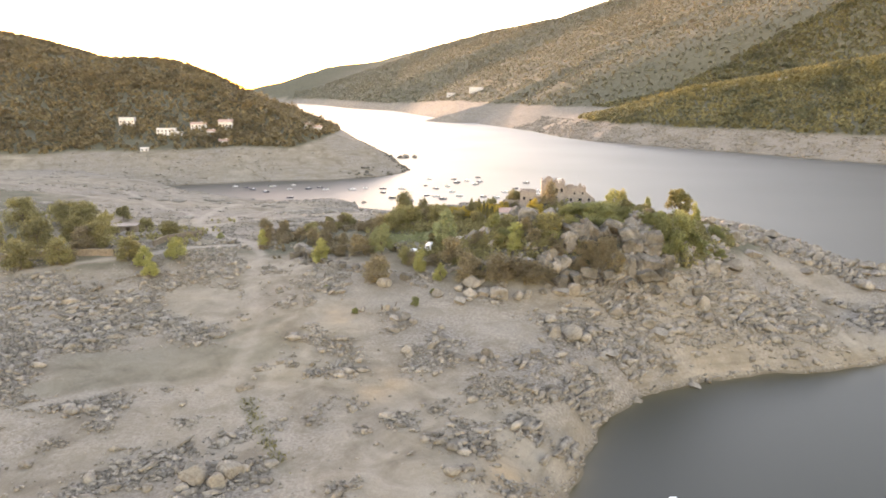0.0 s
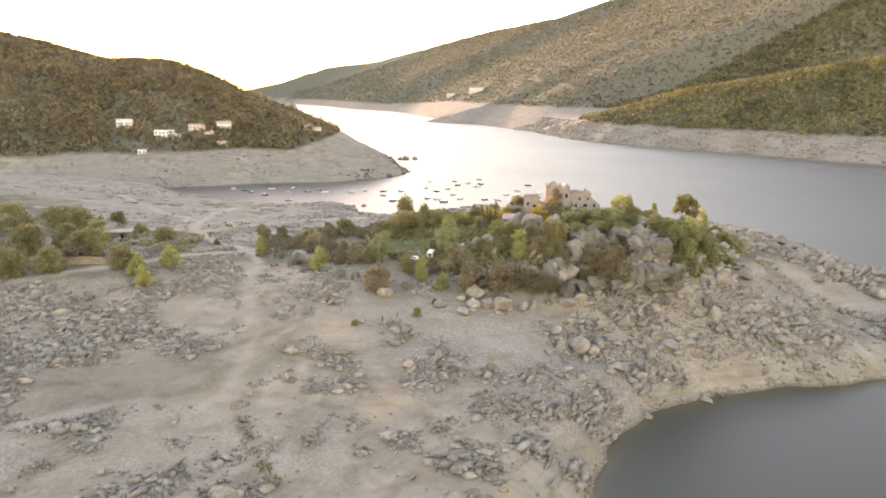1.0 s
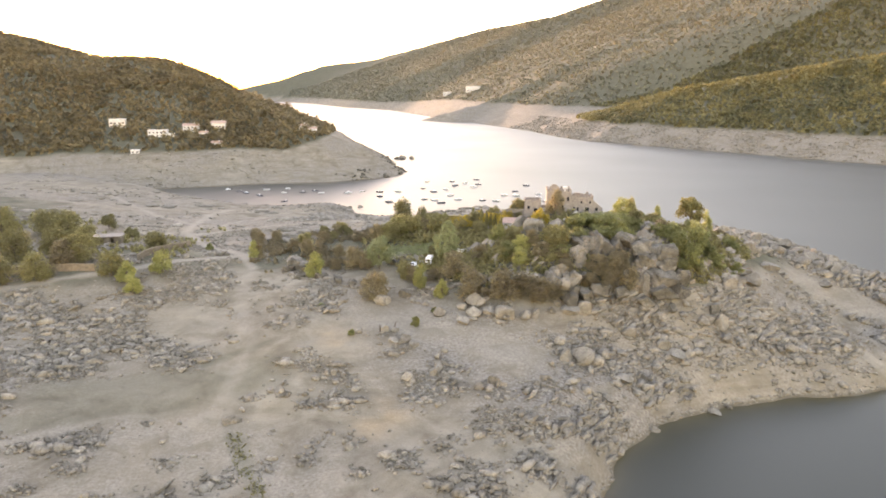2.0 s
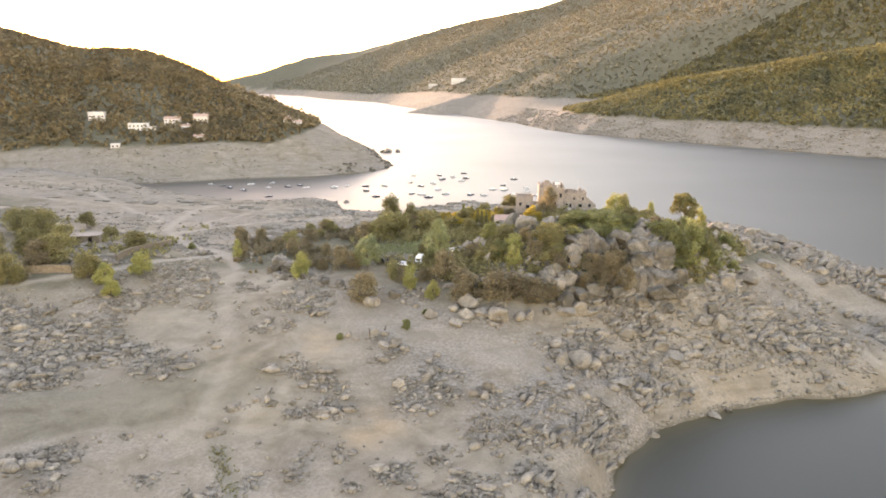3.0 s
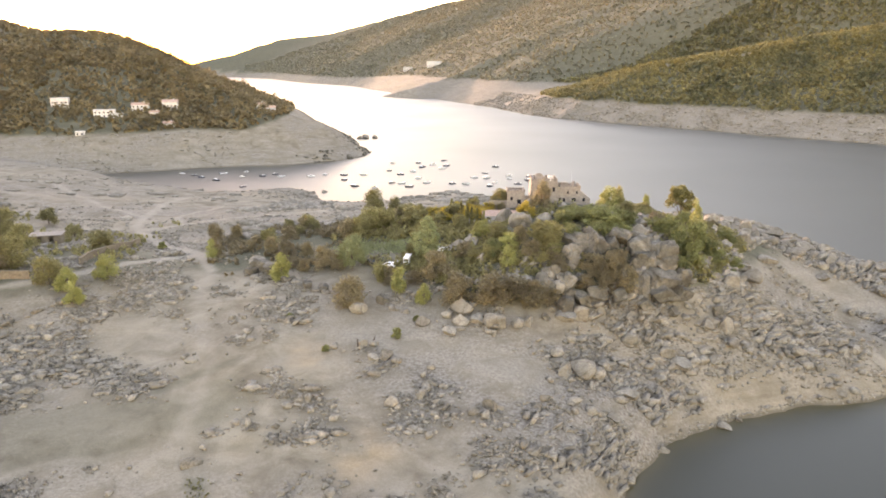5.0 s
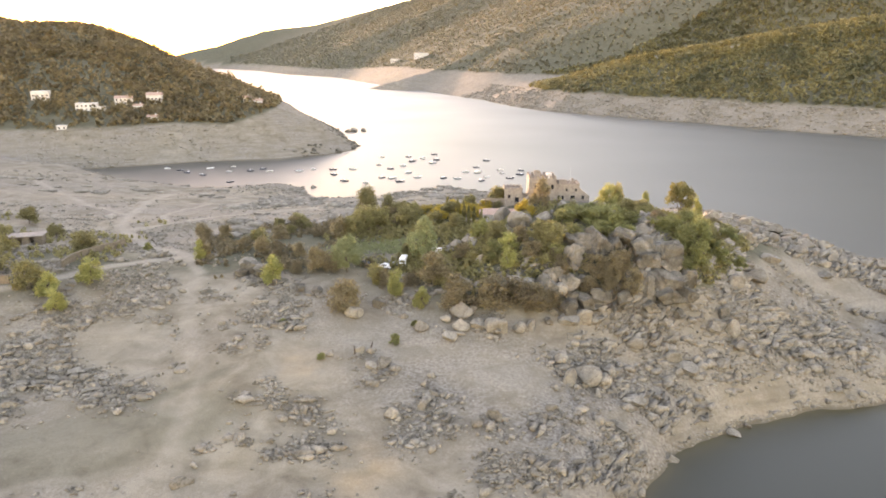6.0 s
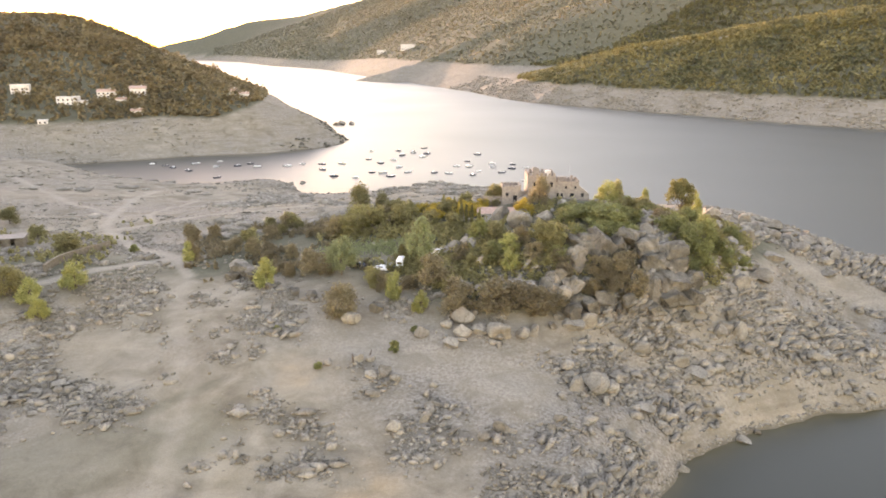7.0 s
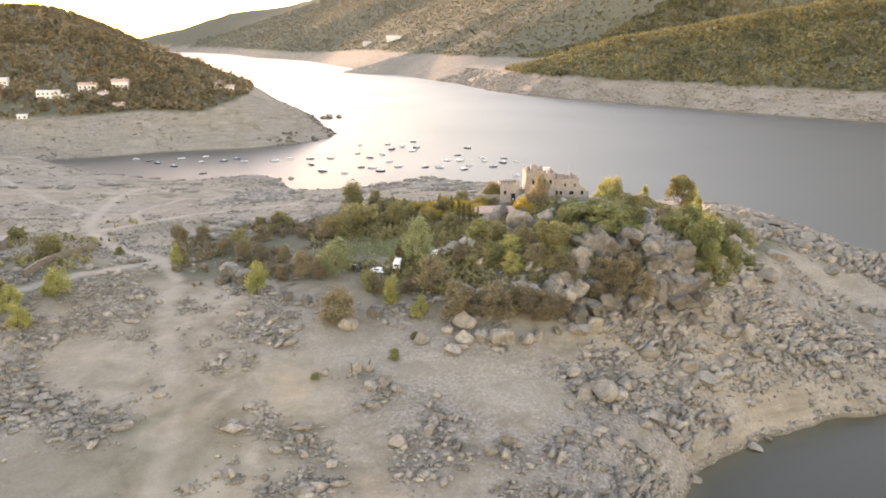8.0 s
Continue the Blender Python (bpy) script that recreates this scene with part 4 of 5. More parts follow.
# places: x, y, width, height
PLACES = {
    "sparse": [(-17.0, 303, 10, 13), (-9, 305, 6, 9)],
    "pine": [(96.0, 277, 14.0, 13.6)],
    "oak": [(28.5, 272, 8, 7.5), (33, 283, 8.9, 6.5), (73.5, 280.5, 7.0, 10.5), (81, 277, 5, 5), (-15.5, 276.5, 13.0, 9.0), (-19.9, 269.1, 8.6, 8.6)],
    "yellow": [(22, 264, 5, 4), (6, 274, 5, 3.4), (24, 270, 5, 4), (2, 280, 5, 3), (9, 268, 5, 3.4), (15, 272, 5, 3.4), (20, 268, 5, 3.6), (18, 276, 5, 3.2), (10, 284, 6, 3), (33.7, 251.3, 7.0, 6.2), (5, 284, 6.5, 3.8), (14, 282, 7.5, 4.4), (16.9, 266.2, 6.9, 4.6), (8.8, 274.0, 6.0, 4.2), (12, 279, 6, 3.6)],
    "lime": [(69, 277, 8.6, 9.4), (84.5, 281, 4.6, 8.6), (106, 285, 4.8, 10.5), (18.3, 239.5, 7.8, 6.2), (23.2, 217.2, 5.6, 6), (-42.7, 233.2, 7.6, 8.8), (-7.6, 218.5, 4.8, 8), (-1.0, 211.1, 5.0, 6.0), (-92.6, 232.1, 7.8, 7.5), (-100.4, 223.5, 7.2, 6.8),
             (-95.8, 216.9, 5.6, 7), (-69.3, 258.5, 4.8, 7.2), (24.2, 225.5, 6.4, 5)],
    "poplar": [(1.0, 237.4, 10, 13), (-21.6, 236.4, 10.5, 10.6)],
    "olive": [(70, 278, 4.2, 3), (66.8, 248.8, 6.6, 5.4), (82, 276, 6.6, 5.4), (99.5, 279, 6.9, 5), (13.4, 253.9, 7.2, 5.2), (13.5, 224.4, 5.5, 4.6), (-13.1, 227.5, 6.0, 5.8), (-3.7, 242.2, 4.2, 5),
              (5.9, 263.6, 7, 5.6), (12.1, 271.7, 7.5, 5.4), (12.9, 257.7, 6.6, 5.2), (20, 281, 6, 5.6), (-106.0, 225.6, 9, 8.8), (-150.3, 318.0, 8.9, 7), (-128.4, 291.3, 7.3, 5.4),
              (-107.1, 262.4, 9.2, 6.6), (36.3, 222.5, 9.4, 7.8), (33.7, 215.1, 5.8, 5), (-3.4, 271.5, 9.2, 7.4), (-11.3, 273.5, 9.2, 8.2), (18.3, 224.4, 5.4, 4.4), (22.8, 236.1, 6, 5), (-53.4, 273.2, 8.4, 6)],
    "green": [(42.1, 223.8, 8, 5.4), (36.3, 217.5, 7, 5), (50, 225, 9, 5), (20.2, 223.8, 7, 5.4), (57, 224, 8, 4.6), (47.0, 240.6, 12, 4.4), (52.7, 234.6, 13, 5.6), (53.6, 246.4, 9, 3.4), (73, 227, 8, 6.6), (78.5, 224, 8, 11), (84, 226, 6, 7.4), (56, 230, 8, 5), (87, 250, 8, 6.2), (69, 229, 6.6, 5),
              (100.9, 249.4, 6.8, 5), (46.4, 247.8, 7, 3), (62, 234, 6.8, 4.4), (86.5, 226, 6.8, 5.4), (42, 236, 7, 4.4), (60, 241, 8, 4.6)],
    "brown": [(3.3, 222.3, 10, 8.8), (-20.6, 212.0, 10.6, 8.2), (8.1, 208.5, 10.2, 8.6), (17.0, 205.6, 11.4, 8.8), (27.6, 203.9, 8.6, 6.8), (-30.6, 240.9, 8.6, 7), (-26.2, 236.9, 5, 6.6), (-50.4, 261.4, 5.6, 6),
              (-44.7, 256.5, 6.8, 5.8), (-37.7, 255.1, 5.4, 5), (-25.4, 271.5, 7.8, 7), (-46.8, 277.8, 7, 5.6), (50.5, 211.5, 8.2, 8), (54.5, 208.5, 7.4, 7), (48, 208, 6, 6), (53, 214, 7, 6), (36, 212, 6, 5), (-3.3, 223.1, 5.6, 4.2)],
    "grove": [(-175.0, 280.5, 16, 13), (-161.0, 289.2, 14, 12), (-121.0, 235.4, 12, 10), (-137.5, 216.3, 13, 11), (-127.0, 220.6, 11, 9.3), (-151.5, 285.9, 15, 13), (-129.7, 258.7, 10, 9.4),
              (-182.6, 257.2, 16, 14), (-161.5, 222.6, 14, 12), (-146.8, 243.4, 14, 12.3), (-138, 252, 11, 10), (-168, 248, 13, 11)],
    "cypress": [(11.5, 275.6, 2.0, 7.0), (14.1, 265.0, 2.0, 7.6), (15.6, 260.7, 2.0, 7.8), (17.0, 258.2, 1.9, 7.2), (18.3, 255.8, 2.0, 7.2), (20.4, 253.8, 1.9, 6.6)],
    "tuft": [(-8.3, 195.3, 3.0, 2.7), (-25.0, 188.3, 2.4, 1.7), (-22.0, 212.0, 2.2, 1.5), (-2.9, 202.7, 2.4, 1.6), (-89.5, 270.3, 3.2, 2.4), (63.2, 214.6, 3, 2.4), (-36.1, 205.3, 2.2, 1.4)],
}
MORE_BROWN = [(29.6, 219.5, 7, 5), (-73.5, 279.1, 7, 7), (-67, 284, 6, 5), (-123.4, 230.0, 10, 9.3), (-68.5, 259.8, 4.6, 7), (-9.9, 224.5, 5.6, 5), (-36.8, 240.3, 4.4, 4.2), (23.2, 205.8, 10, 7), (12, 229, 6, 5), (28, 228, 6, 5),
              (-57, 268, 6, 4.6), (74, 243, 7, 4), (92, 262, 6, 4), (105, 268, 5, 3.4)]
PLACES["brown"] = PLACES["brown"] + MORE_BROWN + [(40.2, 257.3, 7.6, 10.0), (46, 213, 8, 6), (49, 211, 7, 6), (43, 208.5, 6, 5), (32, 204.5, 7, 4.6), (36, 216, 6.5, 5)]
PLACES["olive"] = PLACES["olive"] + [(34, 226, 7.5, 6.5), (35, 220.5, 7.5, 6.5), (22, 232, 7, 5.6)]
PLACES["green"] = PLACES["green"] + [(73, 221, 7, 9), (76, 218, 7, 8), (71.5, 214.5, 6, 6), (88, 243, 7, 6)]
rng = np.random.default_rng(9)
# a loose belt of scrub behind the clearing and along the hill's flanks
bx, by = spread(rng, 24, -62, 2, 274, 304, lambda x, y: np.clip(0.5 + rough(x, y, 14, 2, 61), 0, 1))
PLACES["brown"] += [(px, py, s * 1.2, s) for px, py, s in zip(bx[:11], by[:11], rng.uniform(2.6, 5.5, 11))]
PLACES["olive"] += [(px, py, s * 1.2, s) for px, py, s in zip(bx[11:], by[11:], rng.uniform(2.6, 6.0, 13))]
bx, by = spread(rng, 22, 70, 98, 222, 285, lambda x, y: 0 * x + 1)
PLACES["green"] += [(px, py, s * 1.3, s) for px, py, s in zip(bx[:12], by[:12], rng.uniform(2.4, 4.6, 12))]
PLACES["olive"] += [(px, py, s * 1.3, s) for px, py, s in zip(bx[12:], by[12:], rng.uniform(2.4, 4.2, 10))]
for kind, (sources, label, group) in KINDS.items():
    for k, (x, y, w, h) in enumerate(PLACES[kind]):
        copied = copy_thing(sources[k % len(sources)], Matrix.LocRotScale((x, y, ground_at(x, y)), Euler((0, 0, rng.uniform(0, 6.3))), (w * 1.08, w * 1.08, h * 1.06)))
        tagged(copied, label, group=group)
    for source in sources:
        for ob in (*source.children_recursive, source):
            bpy.data.objects.remove(ob)


def woodland(name, seed, n, x0, x1, y0, y1, density, tall, count, size, mat, label, up=0.0):
    """A wood too thick to count: every tree a cone or round of leaf quads."""
    rng = np.random.default_rng(seed)
    x, y = spread(rng, n, x0, x1, y0, y1, density)
    z = height(x, y)
    h = tall * rng.uniform(0.5, 1.25, n)
    who = np.repeat(np.arange(n), count)
    a, u = rng.uniform(0, 6.283, n * count), rng.uniform(0, 1, n * count)
    r = 0.42 * h[who] * np.sqrt(np.clip(1 - u ** 2, 0.04, 1)) * rng.uniform(0.3, 1, n * count)
    at = np.stack([x[who] + r * np.cos(a), y[who] + r * np.sin(a), z[who] + h[who] * (0.08 + 0.9 * u)], 1)
    way = np.stack([r * np.cos(a), r * np.sin(a), h[who] * (u - 0.25)], 1) / (0.42 * h[who])[:, None] + np.array([0, 0, up])
    shape = np.array([(-0.5, -0.4, 0), (0.5, -0.35, 0.1), (0.45, 0.4, 0), (-0.4, 0.35, 0.1)])
    p = np.einsum("nij,vj->nvi", facing(rng, way, 0.7), shape) * (size * rng.uniform(0.6, 1.4, n * count))[:, None, None] + at[:, None]
    ob = new(name, mesh_from(name, p.reshape(-1, 3), np.arange(n * count * 4).reshape(-1, 4), mat))
    return tagged(ob, label, "woodland", kind="stuff")


def wooded(x, y, size, seed, most=1.0):
    z = height(x, y)
    return (z > tree_line(x, y) + 1) * np.clip(0.55 + 1.3 * rough(x, y, size, 3, seed), 0.06, most)


woodland("headland_wood", 1, 26000, -800, -70, 585, 1200, lambda x, y: np.maximum(wooded(x, y, 70, 51), 0.3 * (height(x, y) > tree_line(x, y) + 1)), 5.0, 9, 2.1, LEAF_HEADLAND, "mixed scrub oak and pine wood on the headland", 0.7)
woodland("headland_pines", 10, 130, -330, -95, 640, 1010, lambda x, y: np.maximum(np.exp(-(line_distance(x, y, [(-122, 745), (-140, 800), (-165, 860), (-200, 930)]) / 16) ** 2), 0.12) * (height(x, y) > tree_line(x, y) + 1), 10, 70, 1.3, LEAF_HEADLAND, "taller pines and oaks standing out of the headland's scrub", 0.3)
woodland("far_bank_wood", 2, 34000, 200, 1150, 640, 1500, lambda x, y: np.maximum(wooded(x, y, 90, 52), 0.6 * (height(x, y) > tree_line(x, y) + 1)) * step(6, 10, line_distance(x, y, TRACKS[-1][1])), 6.5, 8, 2.6, LEAF_SPUR, "pine wood on the spur above the far bank", 0.7)
woodland("crest_wood", 9, 300, 300, 760, 930, 1320, lambda x, y: np.exp(-(line_distance(x, y, [(330, 1285), (395, 1225), (440, 1180), (520, 1110), (640, 1010), (720, 940)]) / 22) ** 2) * (height(x, y) > tree_line(x, y) + 1), 9, 40, 1.6, LEAF_CREST, "pines along the crest of the spur, leaves coloured gold for sunlight", 0.3)
woodland("mountain_scrub", 3, 60000, -900, 1900, 1350, 4300, lambda x, y: np.maximum(wooded(x, y, 160, 53), 0.7 * (height(x, y) > tree_line(x, y) + 1)), 4.0, 4, 4.4, LEAF_FAR, "scrub covering the distant mountainside, its leaf colour paled for haze", 1.5)
woodland("undergrowth", 4, 3400, -60, 125, 205, 300, lambda x, y: (height(x, y) > 24.5) * ((x < 18) | (x > 68) | (y < 258) | (y > 282)) * step(6, 11, line_distance(x, y, [(-34, 256), (-8, 250)])) * step(11, 15, np.hypot(x - 58, (y - 214) * 1.3)) * np.clip(0.3 + 1.4 * rough(x, y, 12, 3, 54), 0, 1), 2.3, 30, 0.47, LEAF_OLIVE, "low broom and dry grass undergrowth on the castle hill")
woodland("undergrowth", 5, 450, -190, -95, 234, 330, lambda x, y: (height(x, y) > 21) * np.clip(0.3 + 1.3 * rough(x, y, 15, 3, 55), 0, 1), 1.9, 26, 0.5, LEAF_OLIVE, "low scrub under the oak grove")
woodland("dry_scrub", 6, 800, -80, -4, 238, 296, lambda x, y: (height(x, y) > 18.5) * step(-80, -48, x + 22 * rough(x, y, 16, 3, 57)) * step(238, 248, y + 8 * rough(x, y, 10, 2, 58)) * step(6, 11, line_distance(x, y, [(-34, 256), (-8, 250), (-5, 240)])) * np.clip(0.1 + 1.5 * rough(x, y, 13, 3, 56), 0, 1), 1.9, 24, 0.5, LEAF_BROWN, "dry brown scrub and thistles round the clearing")

woodland("grass", 8, 2200, -34, 2, 240, 272, lambda x, y: np.exp(-(line_distance(x, y, LAWN) / 6.0) ** 2) * step(1.6, 2.6, line_distance(x, y, [(-16, 247), (-9, 245), (-5, 240)])), 0.35, 8, 0.3, LEAF_PALE, "pale green grass on the clearing by the parked vehicles")
woodland("weeds", 7, 230, -95, -25, 112, 188, lambda x, y: np.exp(-(line_distance(x, y, [(-45, 147), (-41, 138), (-37, 130), (-30, 119)]) / 1.3) ** 2) * np.clip(0.5 + 1.6 * rough(x, y, 5, 2, 59), 0, 1), 0.3, 10, 0.22, LEAF_OLIVE, "dark weeds growing along a ditch in the lake bed")


# ---- dead stumps on the lake bed ----
def stump(x, y, lean, turn, tall):
    z = ground_at(x, y)
    ob = thing("dead_stump", pose(x, y, z, 0, lean, turn), "dark leaning stump of a drowned tree on the lake bed", "stump", "dead stumps")
    bm = bmesh.new()
    tube(bm, (0, 0, -0.5), (0.05, 0, tall * 0.6), 0.24, 0.18, 7)
    tube(bm, (0.05, 0, tall * 0.6 - 0.02), (0.0, 0.05, tall), 0.18, 0.07, 7)
    part("trunk", bm, DEAD_WOOD, ob)
    bm = bmesh.new()
    for k in range(4):
        a = k * 1.6 + 0.3
        tube(bm, (0, 0, 0.1), (0.55 * math.cos(a), 0.55 * math.sin(a), -0.3), 0.12, 0.05, 5)
    part("roots", bm, DEAD_WOOD, ob)


for spec in ((-17.6, 190.2, -4, 10, 2.4), (-14.2, 191.8, 16, 0, 2.7)):
    stump(*spec)


# ---- the castle ----
def window(parent, x, y, z, w, h, deep=0.12, mat=None):
    """A framed window on a wall that faces -y, its foot at z."""
    frame_bm = bmesh.new()
    for x0, z0, x1, z1 in ((x - w / 2 - 0.12, z - 0.12, x + w / 2 + 0.12, z), (x - w / 2 - 0.12, z + h, x + w / 2 + 0.12, z + h + 0.14), (x - w / 2 - 0.12, z, x - w / 2, z + h), (x + w / 2, z, x + w / 2 + 0.12, z + h)):
        box(frame_bm, x0, y - deep, z0, x1, y + 0.05, z1)
    casing = part("window", frame_bm, mat or MASONRY, parent)
    part("pane", boxed(x - w / 2, y - deep + 0.07, z, x + w / 2, y + 0.03, z + h), DARK_OPENING, casing)
    return casing


def merlons(parent, x0, x1, y0, y1, z, wide=0.85, gap=0.75, high=0.9, thick=0.5):
    """Battlements round a roof, each merlon a part."""
    along = lambda a, b: [a + k * (b - a - wide) / max(1, round((b - a) / (wide + gap))) for k in range(max(1, round((b - a) / (wide + gap))) + 1)]
    for x in along(x0, x1):
        for y in (y0, y1 - thick):
            part("merlon", boxed(x, y, z, x + wide, y + thick, z + high, bevel=0.06), MASONRY, parent)
    for y in along(y0, y1)[1:-1]:
        for x in (x0, x1 - thick):
            part("merlon", boxed(x, y, z, x + thick, y + wide, z + high, bevel=0.06), MASONRY, parent)


def keep_walls(x0, y0, z0, x1, y1, z1, thick=0.5, parapet=0.7):
    """Four walls round a flat roof set lower than their top."""
    bm = boxed(x0, y0, z0, x1, y1, z1 - parapet, bevel=0.1)
    box(bm, x0 + 0.02, y0 + 0.02, z1 - parapet - 0.1, x1 - 0.02, y0 + thick, z1)
    box(bm, x0 + 0.02, y1 - thick, z1 - parapet - 0.1, x1 - 0.02, y1 - 0.02, z1)
    box(bm, x0 + 0.02, y0 + thick, z1 - parapet - 0.1, x0 + thick, y1 - thick, z1)
    box(bm, x1 - thick, y0 + thick, z1 - parapet - 0.1, x1 - 0.02, y1 - thick, z1)
    return bm


castle = thing("castle", pose(44.6, 272, 36.3, 0, 0, -6), "small battlemented stone castle with a square tower on the hilltop", "castle")
tower = part("tower", keep_walls(-5.6, -4.6, -3.5, 3.5, 4.4, 9.2), MASONRY, castle, "square stone tower with battlements")
part("string_course", boxed(-5.75, -4.75, 7.6, 3.65, 4.55, 7.9, bevel=0.05), MASONRY, tower)
merlons(tower, -5.6, 3.5, -4.6, 4.4, 9.2)
for x, z, w, h in ((0.4, 5.6, 0.8, 1.5), (2.3, 5.6, 0.8, 1.5), (-3.2, 5.6, 0.8, 1.5), (0.4, 2.4, 0.8, 1.4), (-3.2, 2.4, 0.8, 1.4)):
    window(tower, x, -4.6, z, w, h)
turret = part("stair_turret", keep_walls(-3.6, -1.0, 8.2, -1.6, 1.0, 11.2, 0.3, 0.4), MASONRY, castle, "low stair turret on the tower roof")
part("roof_hut", boxed(0.6, -1.2, 8.4, 2.4, 0.6, 10.4, bevel=0.05), PLASTER, castle)
wing = part("wing", keep_walls(3.5, -2.8, -3.5, 11.8, 4.0, 7.0), MASONRY, castle, "lower stone wing with battlements")
merlons(wing, 3.55, 11.8, -2.8, 4.0, 7.0, 0.55, 0.6, 0.55, 0.4)
for x, z, w, h in ((4.8, 1.8, 0.7, 1.3), (6.2, 1.8, 0.7, 1.3), (9.6, 1.9, 1.4, 1.2), (7.4, 4.6, 0.6, 0.9), (10.6, 4.6, 0.6, 0.9)):
    window(wing, x, -2.8, z, w, h)
part("roof_cabin", boxed(5.0, -0.6, 6.2, 7.2, 1.6, 8.2, bevel=0.05), MASONRY, wing)
part("chimney", boxed(9.4, 0.2, 6.2, 10.1, 0.9, 8.6, bevel=0.04), MASONRY, wing)
bm = bmesh.new()
box(bm, 11.8, -2.2, -3.5, 15.4, 3.4, 5.6)
for v in bm.verts:
    if v.co.x > 15 and v.co.z > 2:
        v.co.z = 2.8
annex = part("annex", bm, MASONRY, castle, "sloping stone annex")
window(annex, 13.2, -2.2, 1.8, 0.9, 1.2)
gatehouse = part("gatehouse", keep_walls(-13.8, -4.2, -3.5, -7.6, 2.4, 5.6), MASONRY, castle, "small stone gatehouse")
merlons(gatehouse, -13.8, -7.6, -4.2, 2.4, 5.6, 0.6, 0.6, 0.4, 0.4)
window(gatehouse, -12.2, -4.2, 2.4, 0.8, 1.1)
part("doorway", boxed(-10.2, -4.27, 0.2, -8.9, -4.1, 2.6), DARK_OPENING, gatehouse)
part("curtain_wall", boxed(-7.6, -3.0, -3.5, -5.6, -2.2, 3.8, bevel=0.08), MASONRY, castle)
part("curtain_wall", boxed(-20.5, -3.6, -3.5, -13.8, -2.9, 2.2, bevel=0.08), MASONRY, castle)
bm = bmesh.new()
tube(bm, (9.0, 1.0, 6.2), (9.0, 1.0, 12.0), 0.06, 0.04)
part("flagpole", bm, STEEL, castle, "thin grey metal flagpole")

lodge = thing("lodge", pose(29.5, 262.5, 32.8, 0, 0, -8), "low white lodge with a faded clay roof below the castle", "house")
part("wall", boxed(-8, -3.6, -3.0, 8, 3.6, 2.6, bevel=0.05), PLASTER, lodge)
bm = bmesh.new()
v = [bm.verts.new(q) for q in ((-8.5, -4.2, 2.4), (8.5, -4.2, 2.4), (8.5, 4.2, 2.4), (-8.5, 4.2, 2.4), (-8.5, 0, 3.7), (8.5, 0, 3.7))]
for f in ((0, 1, 5, 4), (2, 3, 4, 5), (1, 2, 5), (3, 0, 4), (3, 2, 1, 0)):
    bm.faces.new([v[k] for k in f])
part("roof", bm, PALE_CLAY, lodge, "faded pinkish clay tile roof")
for x in (-6.4, -3.4, 3.0, 6.0):
    window(lodge, x, -3.6, 0.7, 1.0, 1.2, 0.1, PLASTER)
part("door", boxed(-0.6, -3.66, -0.2, 0.5, -3.55, 2.0), DARK_OPENING, lodge)


# ---- houses ----
def house(x, y, w, d, h, turn, roof, label, storeys=2):
    z = min(ground_at(x + ox, y + oy) for ox in (-w / 2, w / 2) for oy in (-d / 2, d / 2))
    z = max(z, ground_at(x, y) - 2.0)
    ob = thing("house", pose(x, y, z, 0, 0, turn), label, "house", "houses on the headland" if y < 1000 else "")
    part("wall", boxed(-w / 2, -d / 2, -2.5, w / 2, d / 2, h, bevel=0.04), PLASTER, ob)
    if roof == "flat":
        part("roof", boxed(-w / 2 - 0.3, -d / 2 - 0.3, h, w / 2 + 0.3, d / 2 + 0.3, h + 0.35, bevel=0.05), PLASTER, ob)
    else:
        bm = bmesh.new()
        rise = d * 0.22
        v = [bm.verts.new(q) for q in ((-w / 2 - 0.5, -d / 2 - 0.5, h - 0.1), (w / 2 + 0.5, -d / 2 - 0.5, h - 0.1), (w / 2 + 0.5, d / 2 + 0.5, h - 0.1), (-w / 2 - 0.5, d / 2 + 0.5, h - 0.1),
                                       (-w / 2 - 0.5, 0, h + rise), (w / 2 + 0.5, 0, h + rise))]
        for f in ((0, 1, 5, 4), (2, 3, 4, 5), (1, 2, 5), (3, 0, 4), (3, 2, 1, 0)):
            bm.faces.new([v[k] for k in f])
        tiles = part("roof", bm, PALE_CLAY, ob, "faded clay tile roof")
        part("chimney", boxed(w * 0.2, -0.4, h, w * 0.2 + 0.8, 0.4, h + rise + 0.9, bevel=0.05), PLASTER, tiles)
    n = max(2, int(w / 3.2))
    for s in range(storeys):
        for k in range(n):
            window(ob, -w / 2 + (k + 0.5) * w / n, -d / 2, 0.9 + s * 2.9, 1.3, 1.4, 0.1, PLASTER)
    return ob


for spec in ((-266, 669, 17, 9, 6.6, 12, "flat", "long white flat-roofed house on the wooded headland", 2), (-255, 669, 8, 7, 4.0, 12, "flat", "low white annex house on the wooded headland", 1),
             (-242, 690, 14, 9, 6.2, 8, "gable", "white house with a clay roof among trees", 2), (-218, 699, 13, 9, 8.0, 8, "gable", "tall white house with a clay roof among trees", 2),
             (-228, 683, 8, 7, 3.6, 10, "gable", "small white cottage among trees", 1), (-209, 661, 9, 7, 4.2, 14, "gable", "small white house above the bared bank", 1),
             (-271, 628, 7, 6, 3.2, 15, "flat", "low white hut above the bared bank", 1), (-306, 676, 14, 10, 8, 15, "flat", "pale house hidden by trees on the headland", 2),
             (-129, 714, 8.5, 7, 4.2, 5, "gable", "white cottage near the point of the headland", 1), (-140, 720, 7, 7, 4.2, 5, "gable", "small white cottage near the point of the headland", 1),
             (105, 2236, 46, 18, 17, 0, "flat", "large pale building far off at the mountain's foot", 2), (26, 2412, 30, 14, 12, 0, "flat", "pale building far off at the mountain's foot", 2)):
    house(*spec)


